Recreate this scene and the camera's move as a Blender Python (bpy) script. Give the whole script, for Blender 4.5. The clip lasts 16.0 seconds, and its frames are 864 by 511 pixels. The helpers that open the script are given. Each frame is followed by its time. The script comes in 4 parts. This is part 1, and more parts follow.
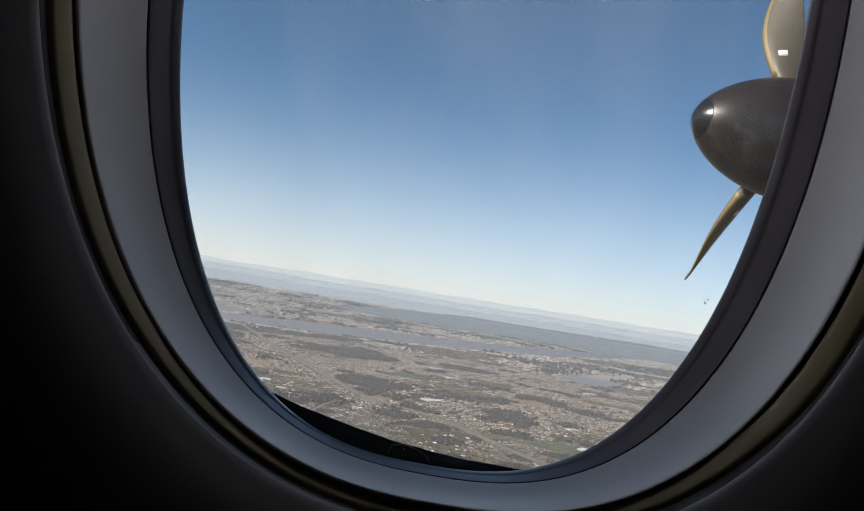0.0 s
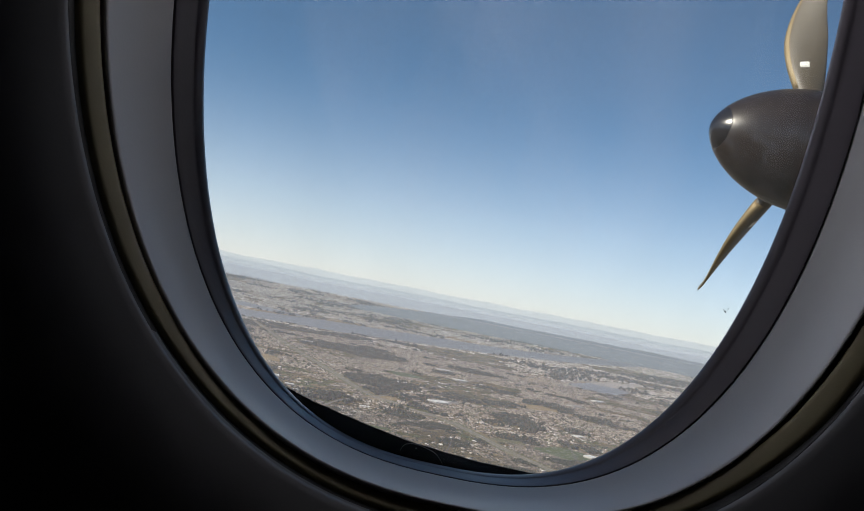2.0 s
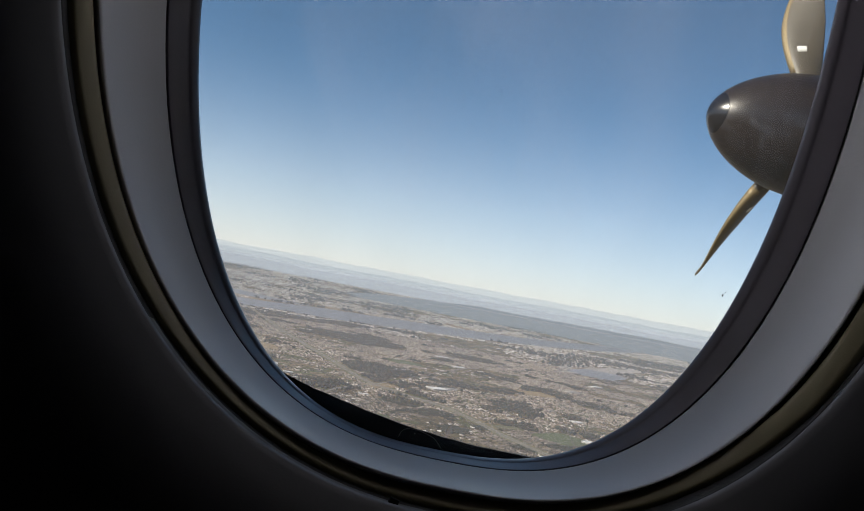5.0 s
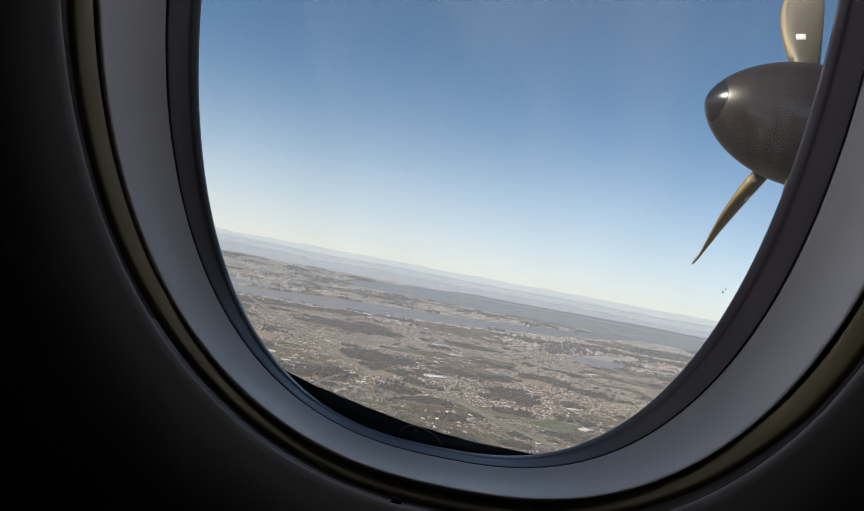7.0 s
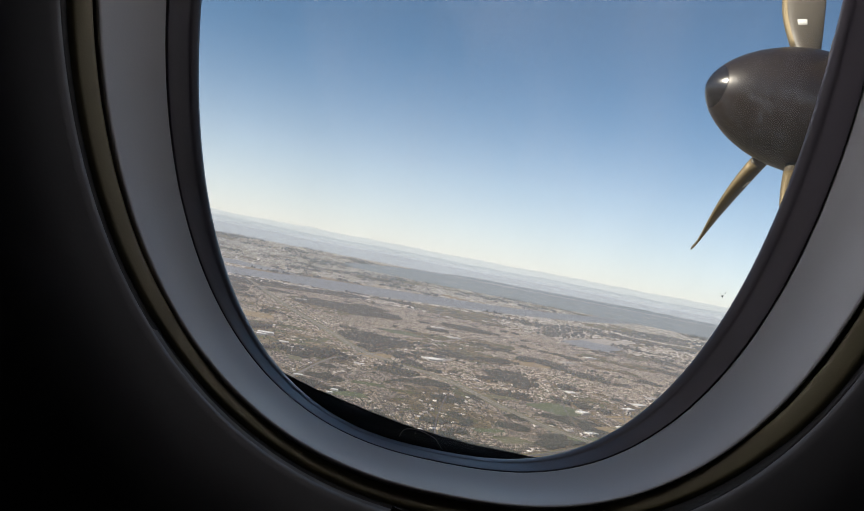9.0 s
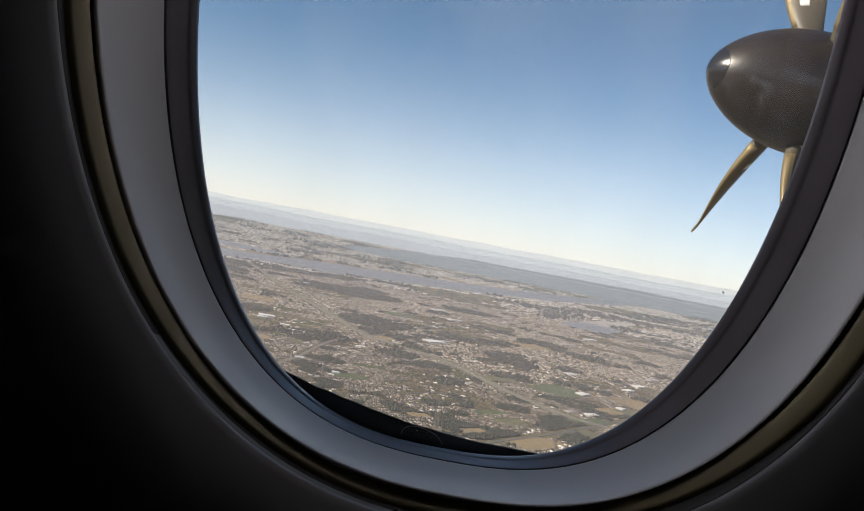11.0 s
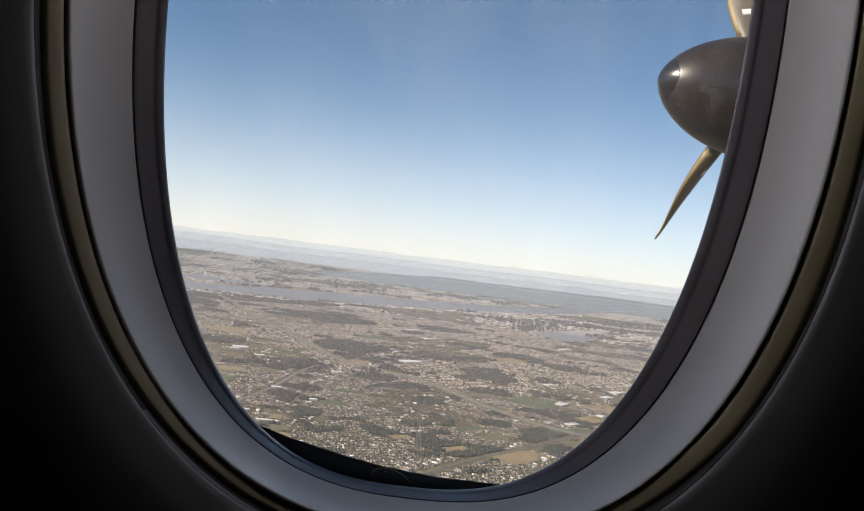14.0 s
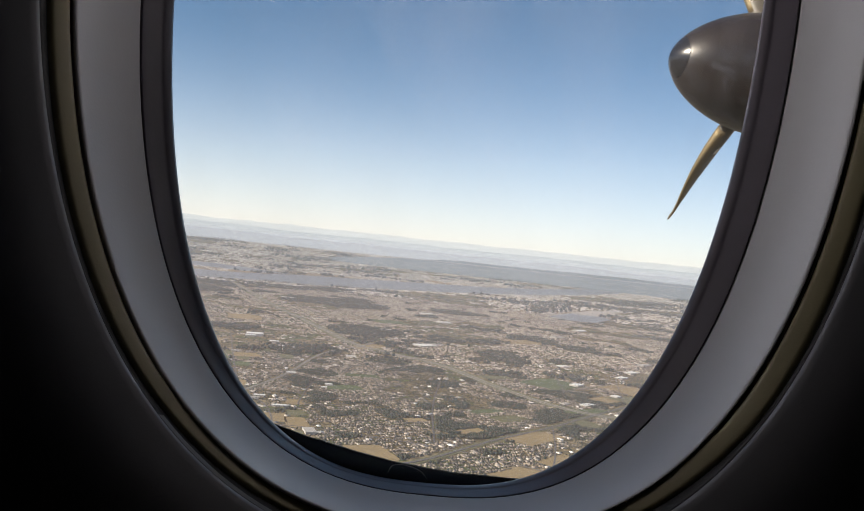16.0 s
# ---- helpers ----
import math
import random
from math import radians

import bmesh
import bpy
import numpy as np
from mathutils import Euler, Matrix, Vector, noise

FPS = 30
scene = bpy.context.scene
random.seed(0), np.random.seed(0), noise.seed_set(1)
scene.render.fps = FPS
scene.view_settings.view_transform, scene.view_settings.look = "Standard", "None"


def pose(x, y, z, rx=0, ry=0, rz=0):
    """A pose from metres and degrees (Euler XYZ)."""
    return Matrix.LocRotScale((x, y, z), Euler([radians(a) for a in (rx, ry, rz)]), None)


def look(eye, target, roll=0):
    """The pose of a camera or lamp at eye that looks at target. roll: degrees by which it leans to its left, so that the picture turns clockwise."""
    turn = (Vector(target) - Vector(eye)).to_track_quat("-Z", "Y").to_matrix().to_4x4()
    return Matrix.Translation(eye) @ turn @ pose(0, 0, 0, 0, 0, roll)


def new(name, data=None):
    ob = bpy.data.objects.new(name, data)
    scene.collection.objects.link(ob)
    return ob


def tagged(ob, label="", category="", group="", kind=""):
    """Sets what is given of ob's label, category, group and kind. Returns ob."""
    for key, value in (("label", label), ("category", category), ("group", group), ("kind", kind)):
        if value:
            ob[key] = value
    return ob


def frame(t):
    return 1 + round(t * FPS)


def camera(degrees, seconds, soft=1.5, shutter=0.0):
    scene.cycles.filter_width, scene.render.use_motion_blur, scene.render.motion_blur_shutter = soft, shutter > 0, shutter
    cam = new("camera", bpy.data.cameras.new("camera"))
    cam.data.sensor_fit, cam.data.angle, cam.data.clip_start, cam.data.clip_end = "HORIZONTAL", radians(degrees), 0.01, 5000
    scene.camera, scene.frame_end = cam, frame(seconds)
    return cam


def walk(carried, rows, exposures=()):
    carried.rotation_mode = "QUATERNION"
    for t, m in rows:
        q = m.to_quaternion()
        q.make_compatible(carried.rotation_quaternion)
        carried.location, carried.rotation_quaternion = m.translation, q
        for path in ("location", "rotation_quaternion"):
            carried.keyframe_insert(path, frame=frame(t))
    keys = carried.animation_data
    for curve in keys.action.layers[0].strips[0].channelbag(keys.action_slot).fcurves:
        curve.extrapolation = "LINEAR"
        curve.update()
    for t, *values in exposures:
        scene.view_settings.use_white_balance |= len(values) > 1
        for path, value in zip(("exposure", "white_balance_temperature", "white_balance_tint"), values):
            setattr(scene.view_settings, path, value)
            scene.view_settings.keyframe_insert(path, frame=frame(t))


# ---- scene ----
# ---- camera and its path, in the aircraft's own axes: x aft, y out of the window, z up ----
ALTITUDE = 100.0
AIR = pose(0, 0, ALTITUDE, 0, 0, -1.65) @ Euler((0.0724, -0.0417, 0)).to_matrix().to_4x4().inverted()
cam = camera(58.0, 16.0, soft=0.95)
ROWS = [
    (0.0, -0.0489, -0.2792, -0.2426, 98.28, -10.78, -9.85),
    (0.5, -0.0492, -0.2784, -0.2424, 98.19, -11.01, -9.69),
    (1.0, -0.0517, -0.2750, -0.2437, 97.70, -11.51, -8.90),
    (1.5, -0.0533, -0.2825, -0.2418, 98.69, -14.08, -8.65),
    (2.0, -0.0507, -0.2766, -0.2437, 98.25, -12.77, -9.23),
    (2.5, -0.0516, -0.2783, -0.2442, 97.89, -12.01, -9.25),
    (3.0, -0.0522, -0.2764, -0.2453, 97.74, -12.84, -9.26),
    (3.5, -0.0518, -0.2771, -0.2450, 97.59, -12.40, -9.29),
    (4.0, -0.0502, -0.2772, -0.2446, 97.49, -12.27, -9.24),
    (6.5, -0.0517, -0.2744, -0.2438, 96.86, -12.53, -9.62),
    (7.0, -0.0524, -0.2763, -0.2413, 96.52, -12.34, -9.54),
    (7.5, -0.0527, -0.2766, -0.2398, 96.26, -12.37, -9.53),
    (8.0, -0.0528, -0.2755, -0.2380, 95.98, -12.25, -9.56),
    (8.5, -0.0545, -0.2769, -0.2356, 95.57, -12.52, -9.67),
    (9.0, -0.0549, -0.2768, -0.2339, 95.28, -12.61, -9.69),
    (9.5, -0.0555, -0.2763, -0.2321, 95.00, -12.53, -9.75),
    (12.0, -0.0580, -0.2773, -0.2230, 93.67, -12.25, -9.70),
    (12.5, -0.0597, -0.2781, -0.2190, 94.19, -12.24, -10.19),
    (13.0, -0.0602, -0.2899, -0.2184, 94.07, -12.05, -10.44),
    (13.5, -0.0583, -0.2950, -0.2173, 94.51, -9.90, -11.31),
    (14.0, -0.0578, -0.3080, -0.2154, 95.75, -8.63, -11.52),
    (14.5, -0.0585, -0.3059, -0.2139, 95.21, -8.63, -10.99),
    (15.0, -0.0582, -0.3070, -0.2123, 94.92, -7.64, -10.63),
    (15.5, -0.0587, -0.3055, -0.2109, 94.76, -7.64, -10.55),
    (16.0, -0.0585, -0.3067, -0.2104, 94.41, -7.62, -10.53),
]
EXPOSURES = [(0.0, 0.50, 6350, 9), (4.0, 0.50, 6400, 9), (9.5, 0.60, 6650, 10), (12.0, 0.70, 6800, 12), (16.0, 0.72, 6800, 12)]
walk(cam, [(t, AIR @ pose(x, y, z, rx, ry, rz)) for t, x, y, z, rx, ry, rz in ROWS], EXPOSURES)

# ---- sky and sun ----
SUN_AZ, SUN_EL = radians(-100), radians(27)
world = bpy.data.worlds.new("sky")
scene.world = world
world.use_nodes = True
wn = world.node_tree.nodes
sky = wn.new("ShaderNodeTexSky")
sky.sky_type, sky.sun_disc = "NISHITA", False
sky.sun_elevation, sky.sun_rotation = SUN_EL, SUN_AZ
sky.altitude, sky.air_density, sky.dust_density, sky.ozone_density = 4500, 0.9, 0.3, 0.9
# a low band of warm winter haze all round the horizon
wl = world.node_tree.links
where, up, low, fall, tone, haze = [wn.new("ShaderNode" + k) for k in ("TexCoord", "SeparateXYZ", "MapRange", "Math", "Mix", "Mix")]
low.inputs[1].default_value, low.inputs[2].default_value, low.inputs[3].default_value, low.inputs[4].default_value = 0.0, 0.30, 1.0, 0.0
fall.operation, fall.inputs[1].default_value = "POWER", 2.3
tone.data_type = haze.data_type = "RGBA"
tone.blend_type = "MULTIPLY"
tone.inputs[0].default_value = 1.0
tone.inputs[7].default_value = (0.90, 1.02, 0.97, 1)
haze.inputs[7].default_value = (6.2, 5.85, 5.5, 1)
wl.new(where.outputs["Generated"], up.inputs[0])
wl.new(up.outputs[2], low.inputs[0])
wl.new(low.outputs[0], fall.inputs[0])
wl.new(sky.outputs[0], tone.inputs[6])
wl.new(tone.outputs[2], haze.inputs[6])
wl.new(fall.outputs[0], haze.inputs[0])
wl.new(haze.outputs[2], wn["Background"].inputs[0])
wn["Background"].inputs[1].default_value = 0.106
sun = new("sun", bpy.data.lights.new("sun", "SUN"))
sun.data.energy, sun.data.angle, sun.data.color = 5.0, radians(0.53), (1.0, 0.90, 0.75)
sun_dir = Vector((math.sin(SUN_AZ) * math.cos(SUN_EL), math.cos(SUN_AZ) * math.cos(SUN_EL), math.sin(SUN_EL)))
sun.matrix_world = look(sun_dir * 400, (0, 0, 0))

# added fill lamp in the window's opening, boosting the sky's light on the surround
opening = new("window_sky_fill", bpy.data.lights.new("window_sky_fill", "AREA"))
opening.data.shape, opening.data.size, opening.data.size_y = "ELLIPSE", 0.21, 0.40
opening.data.energy, opening.data.color = 0.165, (1.0, 0.95, 0.99)
opening.matrix_world = AIR @ pose(0.004, 0.04, -0.02, -98, 0, 10)


# ---- materials ----
def material(name, base=(0.5, 0.5, 0.5), rough=0.5, metal=0.0, spread=0.15, scale=20.0, bump=0.1, fine=400.0, spec=0.5):
    """A plain surface with two scales of variation and fine relief."""
    m = bpy.data.materials.new(name)
    m.use_nodes = True
    n, l = m.node_tree.nodes, m.node_tree.links
    p = n["Principled BSDF"]
    p.inputs["Metallic"].default_value = metal
    p.inputs["Specular IOR Level"].default_value = spec
    co = n.new("ShaderNodeTexCoord")
    big, small = n.new("ShaderNodeTexNoise"), n.new("ShaderNodeTexNoise")
    big.inputs["Scale"].default_value, small.inputs["Scale"].default_value = scale, fine
    big.inputs["Detail"].default_value = 5
    l.new(co.outputs["Object"], big.inputs["Vector"])
    l.new(co.outputs["Object"], small.inputs["Vector"])
    mix = n.new("ShaderNodeMix")
    mix.data_type = "RGBA"
    mix.inputs[6].default_value = (*[c * (1 - spread) for c in base], 1)
    mix.inputs[7].default_value = (*[min(1, c * (1 + spread)) for c in base], 1)
    l.new(big.outputs["Fac"], mix.inputs[0])
    l.new(mix.outputs[2], p.inputs["Base Color"])
    r = n.new("ShaderNodeMapRange")
    r.inputs[3].default_value, r.inputs[4].default_value = max(0.02, rough - 0.12), min(1, rough + 0.12)
    l.new(big.outputs["Fac"], r.inputs[0])
    l.new(r.outputs[0], p.inputs["Roughness"])
    if not bump:
        return m
    b = n.new("ShaderNodeBump")
    b.inputs["Strength"].default_value, b.inputs["Distance"].default_value = bump, 0.001
    l.new(small.outputs["Fac"], b.inputs["Height"])
    l.new(b.outputs[0], p.inputs["Normal"])
    return m


def smear(m, colour, scale, lo, hi, below=None):
    """Pale streaky smears over a paint."""
    n, l = m.node_tree.nodes, m.node_tree.links
    p = n["Principled BSDF"]
    old = p.inputs["Base Color"].links[0].from_socket
    co, st, t, r, x = n.new("ShaderNodeTexCoord"), n.new("ShaderNodeMapping"), n.new("ShaderNodeTexNoise"), n.new("ShaderNodeMapRange"), n.new("ShaderNodeMix")
    st.inputs["Scale"].default_value = (0.6, 1.6, 1.0)
    t.inputs["Scale"].default_value, t.inputs["Detail"].default_value, t.inputs["Distortion"].default_value = scale, 6, 0.6
    r.inputs[1].default_value, r.inputs[2].default_value = lo, hi
    x.data_type = "RGBA"
    x.inputs[7].default_value = (*colour, 1)
    l.new(co.outputs["Object"], st.inputs[0])
    l.new(st.outputs[0], t.inputs["Vector"])
    l.new(t.outputs["Fac"], r.inputs[0])
    amount = r.outputs[0]
    if below is not None:
        sep, low, mul = n.new("ShaderNodeSeparateXYZ"), n.new("ShaderNodeMapRange"), n.new("ShaderNodeMath")
        mul.operation = "MULTIPLY"
        low.inputs[1].default_value, low.inputs[2].default_value = below, below - 0.08
        l.new(co.outputs["Object"], sep.inputs[0])
        l.new(sep.outputs[2], low.inputs[0])
        l.new(low.outputs[0], mul.inputs[0])
        l.new(amount, mul.inputs[1])
        amount = mul.outputs[0]
    l.new(amount, x.inputs[0])
    l.new(old, x.inputs[6])
    l.new(x.outputs[2], p.inputs["Base Color"])
    return m


def random_material(name, stops, rough=0.7, island=True):
    """Each loose piece takes one colour out of a row of colours."""
    m = bpy.data.materials.new(name)
    m.use_nodes = True
    n, l = m.node_tree.nodes, m.node_tree.links
    p = n["Principled BSDF"]
    p.inputs["Roughness"].default_value = rough
    ramp = n.new("ShaderNodeValToRGB")
    ramp.color_ramp.interpolation = "CONSTANT"
    while len(ramp.color_ramp.elements) < len(stops):
        ramp.color_ramp.elements.new(0.5)
    for e, (at, col) in zip(ramp.color_ramp.elements, stops):
        e.position, e.color = at, (*col, 1)
    if island:
        g = n.new("ShaderNodeNewGeometry")
        l.new(g.outputs["Random Per Island"], ramp.inputs[0])
    else:
        g = n.new("ShaderNodeObjectInfo")
        l.new(g.outputs["Random"], ramp.inputs[0])
    l.new(ramp.outputs[0], p.inputs["Base Color"])
    return m


def glass_material():
    m = bpy.data.materials.new("acrylic_pane")
    m.use_nodes = True
    n, l = m.node_tree.nodes, m.node_tree.links
    n.remove(n["Principled BSDF"])
    clear, gloss, film = n.new("ShaderNodeBsdfTransparent"), n.new("ShaderNodeBsdfGlossy"), n.new("ShaderNodeBsdfTranslucent")
    clear.inputs[0].default_value = (0.985, 0.99, 0.99, 1)
    gloss.inputs["Roughness"].default_value = 0.03
    fres = n.new("ShaderNodeFresnel")
    fres.inputs[0].default_value = 1.3
    co, dust = n.new("ShaderNodeTexCoord"), n.new("ShaderNodeTexNoise")
    dust.inputs["Scale"].default_value, dust.inputs["Detail"].default_value = 26, 7
    run = n.new("ShaderNodeMapping")
    run.inputs["Scale"].default_value = (2.2, 1.0, 0.7)
    l.new(co.outputs["Object"], run.inputs[0])
    l.new(run.outputs[0], dust.inputs["Vector"])
    amount = n.new("ShaderNodeMapRange")
    amount.inputs[1].default_value, amount.inputs[2].default_value = 0.35, 0.75
    amount.inputs[3].default_value, amount.inputs[4].default_value = 0.004, 0.02
    l.new(dust.outputs["Fac"], amount.inputs[0])
    a, b = n.new("ShaderNodeMixShader"), n.new("ShaderNodeMixShader")
    l.new(amount.outputs[0], a.inputs[0])
    l.new(clear.outputs[0], a.inputs[1])
    l.new(film.outputs[0], a.inputs[2])
    l.new(fres.outputs[0], b.inputs[0])
    l.new(a.outputs[0], b.inputs[1])
    l.new(gloss.outputs[0], b.inputs[2])
    l.new(b.outputs[0], n["Material Output"].inputs[0])
    return m


def land_material():
    """Winter fields, lots and scrub: three soils broken up by lots and by fine growth."""
    m = bpy.data.materials.new("land")
    m.use_nodes = True
    n, l = m.node_tree.nodes, m.node_tree.links
    p = n["Principled BSDF"]
    p.inputs["Roughness"].default_value = 0.95
    p.inputs["Specular IOR Level"].default_value = 0.1
    geo = n.new("ShaderNodeNewGeometry")
    def tex(kind, scale, detail=4):
        t = n.new(kind)
        t.inputs["Scale"].default_value = scale
        if kind == "ShaderNodeTexNoise":
            t.inputs["Detail"].default_value = detail
        l.new(geo.outputs["Position"], t.inputs["Vector"])
        return t
    def blend(fac, a, b):
        x = n.new("ShaderNodeMix")
        x.data_type = "RGBA"
        l.new(fac, x.inputs[0])
        for s, v in ((6, a), (7, b)):
            if isinstance(v, tuple):
                x.inputs[s].default_value = (*v, 1)
            else:
                l.new(v, x.inputs[s])
        return x.outputs[2]
    def steep(sock, lo, hi):
        r = n.new("ShaderNodeMapRange")
        r.inputs[1].default_value, r.inputs[2].default_value = lo, hi
        l.new(sock, r.inputs[0])
        return r.outputs[0]
    zone = steep(tex("ShaderNodeTexNoise", 0.006).outputs["Fac"], 0.42, 0.58)
    lots = tex("ShaderNodeTexVoronoi", 0.06)
    lot = n.new("ShaderNodeSeparateColor")
    l.new(lots.outputs["Color"], lot.inputs[0])
    scrub = steep(tex("ShaderNodeTexNoise", 0.22, 6).outputs["Fac"], 0.4, 0.62)
    c = blend(zone, (0.18, 0.145, 0.078), (0.275, 0.215, 0.12))
    c = blend(steep(lot.outputs[0], 0.6, 0.64), c, (0.12, 0.14, 0.055))
    c = blend(steep(lot.outputs[1], 0.8, 0.84), c, (0.30, 0.24, 0.15))
    c = blend(scrub, c, (0.092, 0.079, 0.05))
    l.new(c, p.inputs["Base Color"])
    return m


def haze_glow(m, colour, share):
    """Mixes emission into a far backdrop's surface, painting air haze as glow."""
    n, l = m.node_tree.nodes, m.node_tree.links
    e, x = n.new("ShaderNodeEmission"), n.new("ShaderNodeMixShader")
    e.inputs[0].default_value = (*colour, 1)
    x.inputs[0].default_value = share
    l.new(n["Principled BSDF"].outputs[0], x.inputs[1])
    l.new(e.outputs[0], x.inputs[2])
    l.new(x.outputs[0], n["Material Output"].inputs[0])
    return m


# haze colours painted on the sheet over the land, near and far
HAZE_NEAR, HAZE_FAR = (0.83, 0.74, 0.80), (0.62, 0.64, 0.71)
M_REVEAL = material("reveal_plastic", (0.7, 0.69, 0.7), 0.42, spread=0.05, scale=14, bump=0.06, fine=900)
M_SEAL = material("seal_rubber", (0.205, 0.185, 0.215), 0.36, spread=0.15, scale=30, bump=0.05, fine=700)
M_BLACK = material("matt_black", (0.012, 0.012, 0.013), 0.8, spread=0.2, scale=60, bump=0.2)
M_OLIVE = material("olive_track", (0.3, 0.26, 0.14), 0.6, spread=0.16, scale=45, bump=0.04, fine=1200)
M_LIP = material("dark_grey_plastic", (0.11, 0.105, 0.095), 0.55, spread=0.1, scale=40, bump=0.04, fine=1200)
M_PANEL = material("sidewall_panel", (0.15, 0.15, 0.16), 0.6, spread=0.08, scale=16, bump=0.025, fine=1500)
M_CABIN = material("cabin_lining", (0.07, 0.07, 0.072), 0.8, spread=0.1, scale=4, bump=0.1)
M_SKIN = material("white_fuselage_paint", (0.7, 0.7, 0.7), 0.35, spread=0.04, scale=3, bump=0.02)
M_PANE = glass_material()
M_SPIN = smear(material("spinner_paint", (0.021, 0.015, 0.013), 0.35, spread=0.35, scale=6, bump=0.0, fine=160, spec=0.5), (0.06, 0.06, 0.072), 24, 0.5, 0.78, 0.01)
M_CAP = material("nose_cap_paint", (0.012, 0.011, 0.013), 0.2, spread=0.3, scale=12, bump=0.0, fine=160)
M_BLADE = material("blade_composite", (0.08, 0.066, 0.047), 0.5, spread=0.2, scale=8, bump=0.05, fine=200)
M_EDGE = material("leading_edge_metal", (0.2, 0.155, 0.085), 0.55, metal=0.4, spread=0.15, scale=14, bump=0.05)
M_METAL = material("bare_metal", (0.6, 0.58, 0.55), 0.3, metal=1.0, spread=0.1, scale=25, bump=0.05)
M_DECAL = material("white_marking", (0.75, 0.74, 0.7), 0.5, spread=0.06, scale=60, bump=0.02)
M_HAIR = material("pale_fibre", (0.5, 0.46, 0.42), 0.6, spread=0.05)
M_SPECK = material("dried_grime", (0.12, 0.12, 0.12), 0.9, spread=0.2, scale=300)
M_LAND = land_material()
M_WATER = material("river_water", (0.2, 0.21, 0.22), 0.5, spread=0.15, scale=0.01, bump=0.15, fine=0.6)
M_ROAD = material("pale_concrete_road", (0.2, 0.185, 0.155), 0.85, spread=0.12, scale=0.4, bump=0.1, fine=4)
M_STREET = material("grey_asphalt", (0.12, 0.11, 0.105), 0.9, spread=0.2, scale=0.3, bump=0.1, fine=4)
M_VERGE = material("mown_verge", (0.13, 0.125, 0.06), 0.95, spread=0.25, scale=0.1, bump=0.1, fine=2)
M_FIELD = material("dry_grass_field", (0.27, 0.20, 0.10), 0.95, spread=0.2, scale=0.06, bump=0.1, fine=1)
M_GREEN = material("green_turf", (0.085, 0.108, 0.042), 0.95, spread=0.35, scale=0.08, bump=0.1, fine=1)
M_SAND = material("pale_mudflat", (0.42, 0.38, 0.33), 0.9, spread=0.25, scale=0.02, bump=0.1, fine=1)
M_WALL = material("pale_render_wall", (0.4, 0.38, 0.35), 0.8, spread=0.1, scale=0.5, bump=0.1, fine=5)
M_WHITE = material("white_roof_sheet", (0.78, 0.77, 0.74), 0.5, spread=0.08, scale=0.4, bump=0.1, fine=4)
M_ROOF = random_material("house_roofs", [(0, (0.095, 0.082, 0.069)), (0.22, (0.146, 0.125, 0.103)), (0.45, (0.224, 0.185, 0.142)), (0.68, (0.327, 0.267, 0.202)), (0.88, (0.396, 0.335, 0.275)), (0.97, (0.550, 0.499, 0.430))], 0.6)
M_PALE = random_material("pale_roofs", [(0, (0.198, 0.168, 0.144)), (0.2, (0.336, 0.286, 0.237)), (0.42, (0.494, 0.435, 0.366)), (0.68, (0.673, 0.613, 0.544)), (0.88, (0.841, 0.811, 0.772))], 0.55)
M_MIXED = random_material("district_roofs", [(0, (0.130, 0.106, 0.086)), (0.26, (0.220, 0.179, 0.143)), (0.46, (0.342, 0.281, 0.220)), (0.68, (0.496, 0.424, 0.342)), (0.9, (0.635, 0.578, 0.496))], 0.55)
M_SHEET = random_material("industrial_roofs", [(0, (0.2, 0.175, 0.15)), (0.4, (0.36, 0.32, 0.27)), (0.68, (0.62, 0.57, 0.5)), (0.9, (0.8, 0.76, 0.7))], 0.5)
M_TREES = random_material("mixed_trees", [(0, (0.028, 0.042, 0.03)), (0.35, (0.042, 0.052, 0.036)), (0.65, (0.058, 0.058, 0.042)), (0.88, (0.09, 0.072, 0.052))], 0.95)
# air haze is put into the ridge and hills as emission, paler with distance
M_WOOD = haze_glow(material("hazed_forest_ridge", (0.045, 0.055, 0.045), 0.95, spread=0.35, scale=0.012, bump=0.3, fine=0.2), (0.19, 0.22, 0.245), 0.6)
M_NEARHILL = haze_glow(material("hazed_near_hills", (0.10, 0.105, 0.10), 0.95, spread=0.4, scale=0.008, bump=0.3, fine=0.1), (0.38, 0.415, 0.45), 0.8)
M_MIDHILL = haze_glow(material("hazed_middle_hills", (0.10, 0.11, 0.11), 0.95, spread=0.35, scale=0.006, bump=0.2, fine=0.1), (0.48, 0.515, 0.545), 0.85)
M_HILL = haze_glow(material("hazed_far_hills", (0.10, 0.11, 0.12), 0.95, spread=0.3, scale=0.004, bump=0.1, fine=0.05), (0.56, 0.585, 0.595), 0.9)


# ---- building helpers ----
def mesh_object(name, verts, faces, mat, parent=None, label="", smooth=False):
    me = bpy.data.meshes.new(name)
    me.from_pydata(verts, [], faces)
    for m in (mat if isinstance(mat, (list, tuple)) else [mat]):
        me.materials.append(m)
    if smooth:
        me.polygons.foreach_set("use_smooth", [True] * len(me.polygons))
    me.update()
    ob = new(name, me)
    if parent:
        ob.parent = parent
    if label:
        ob["label"] = label
    return ob


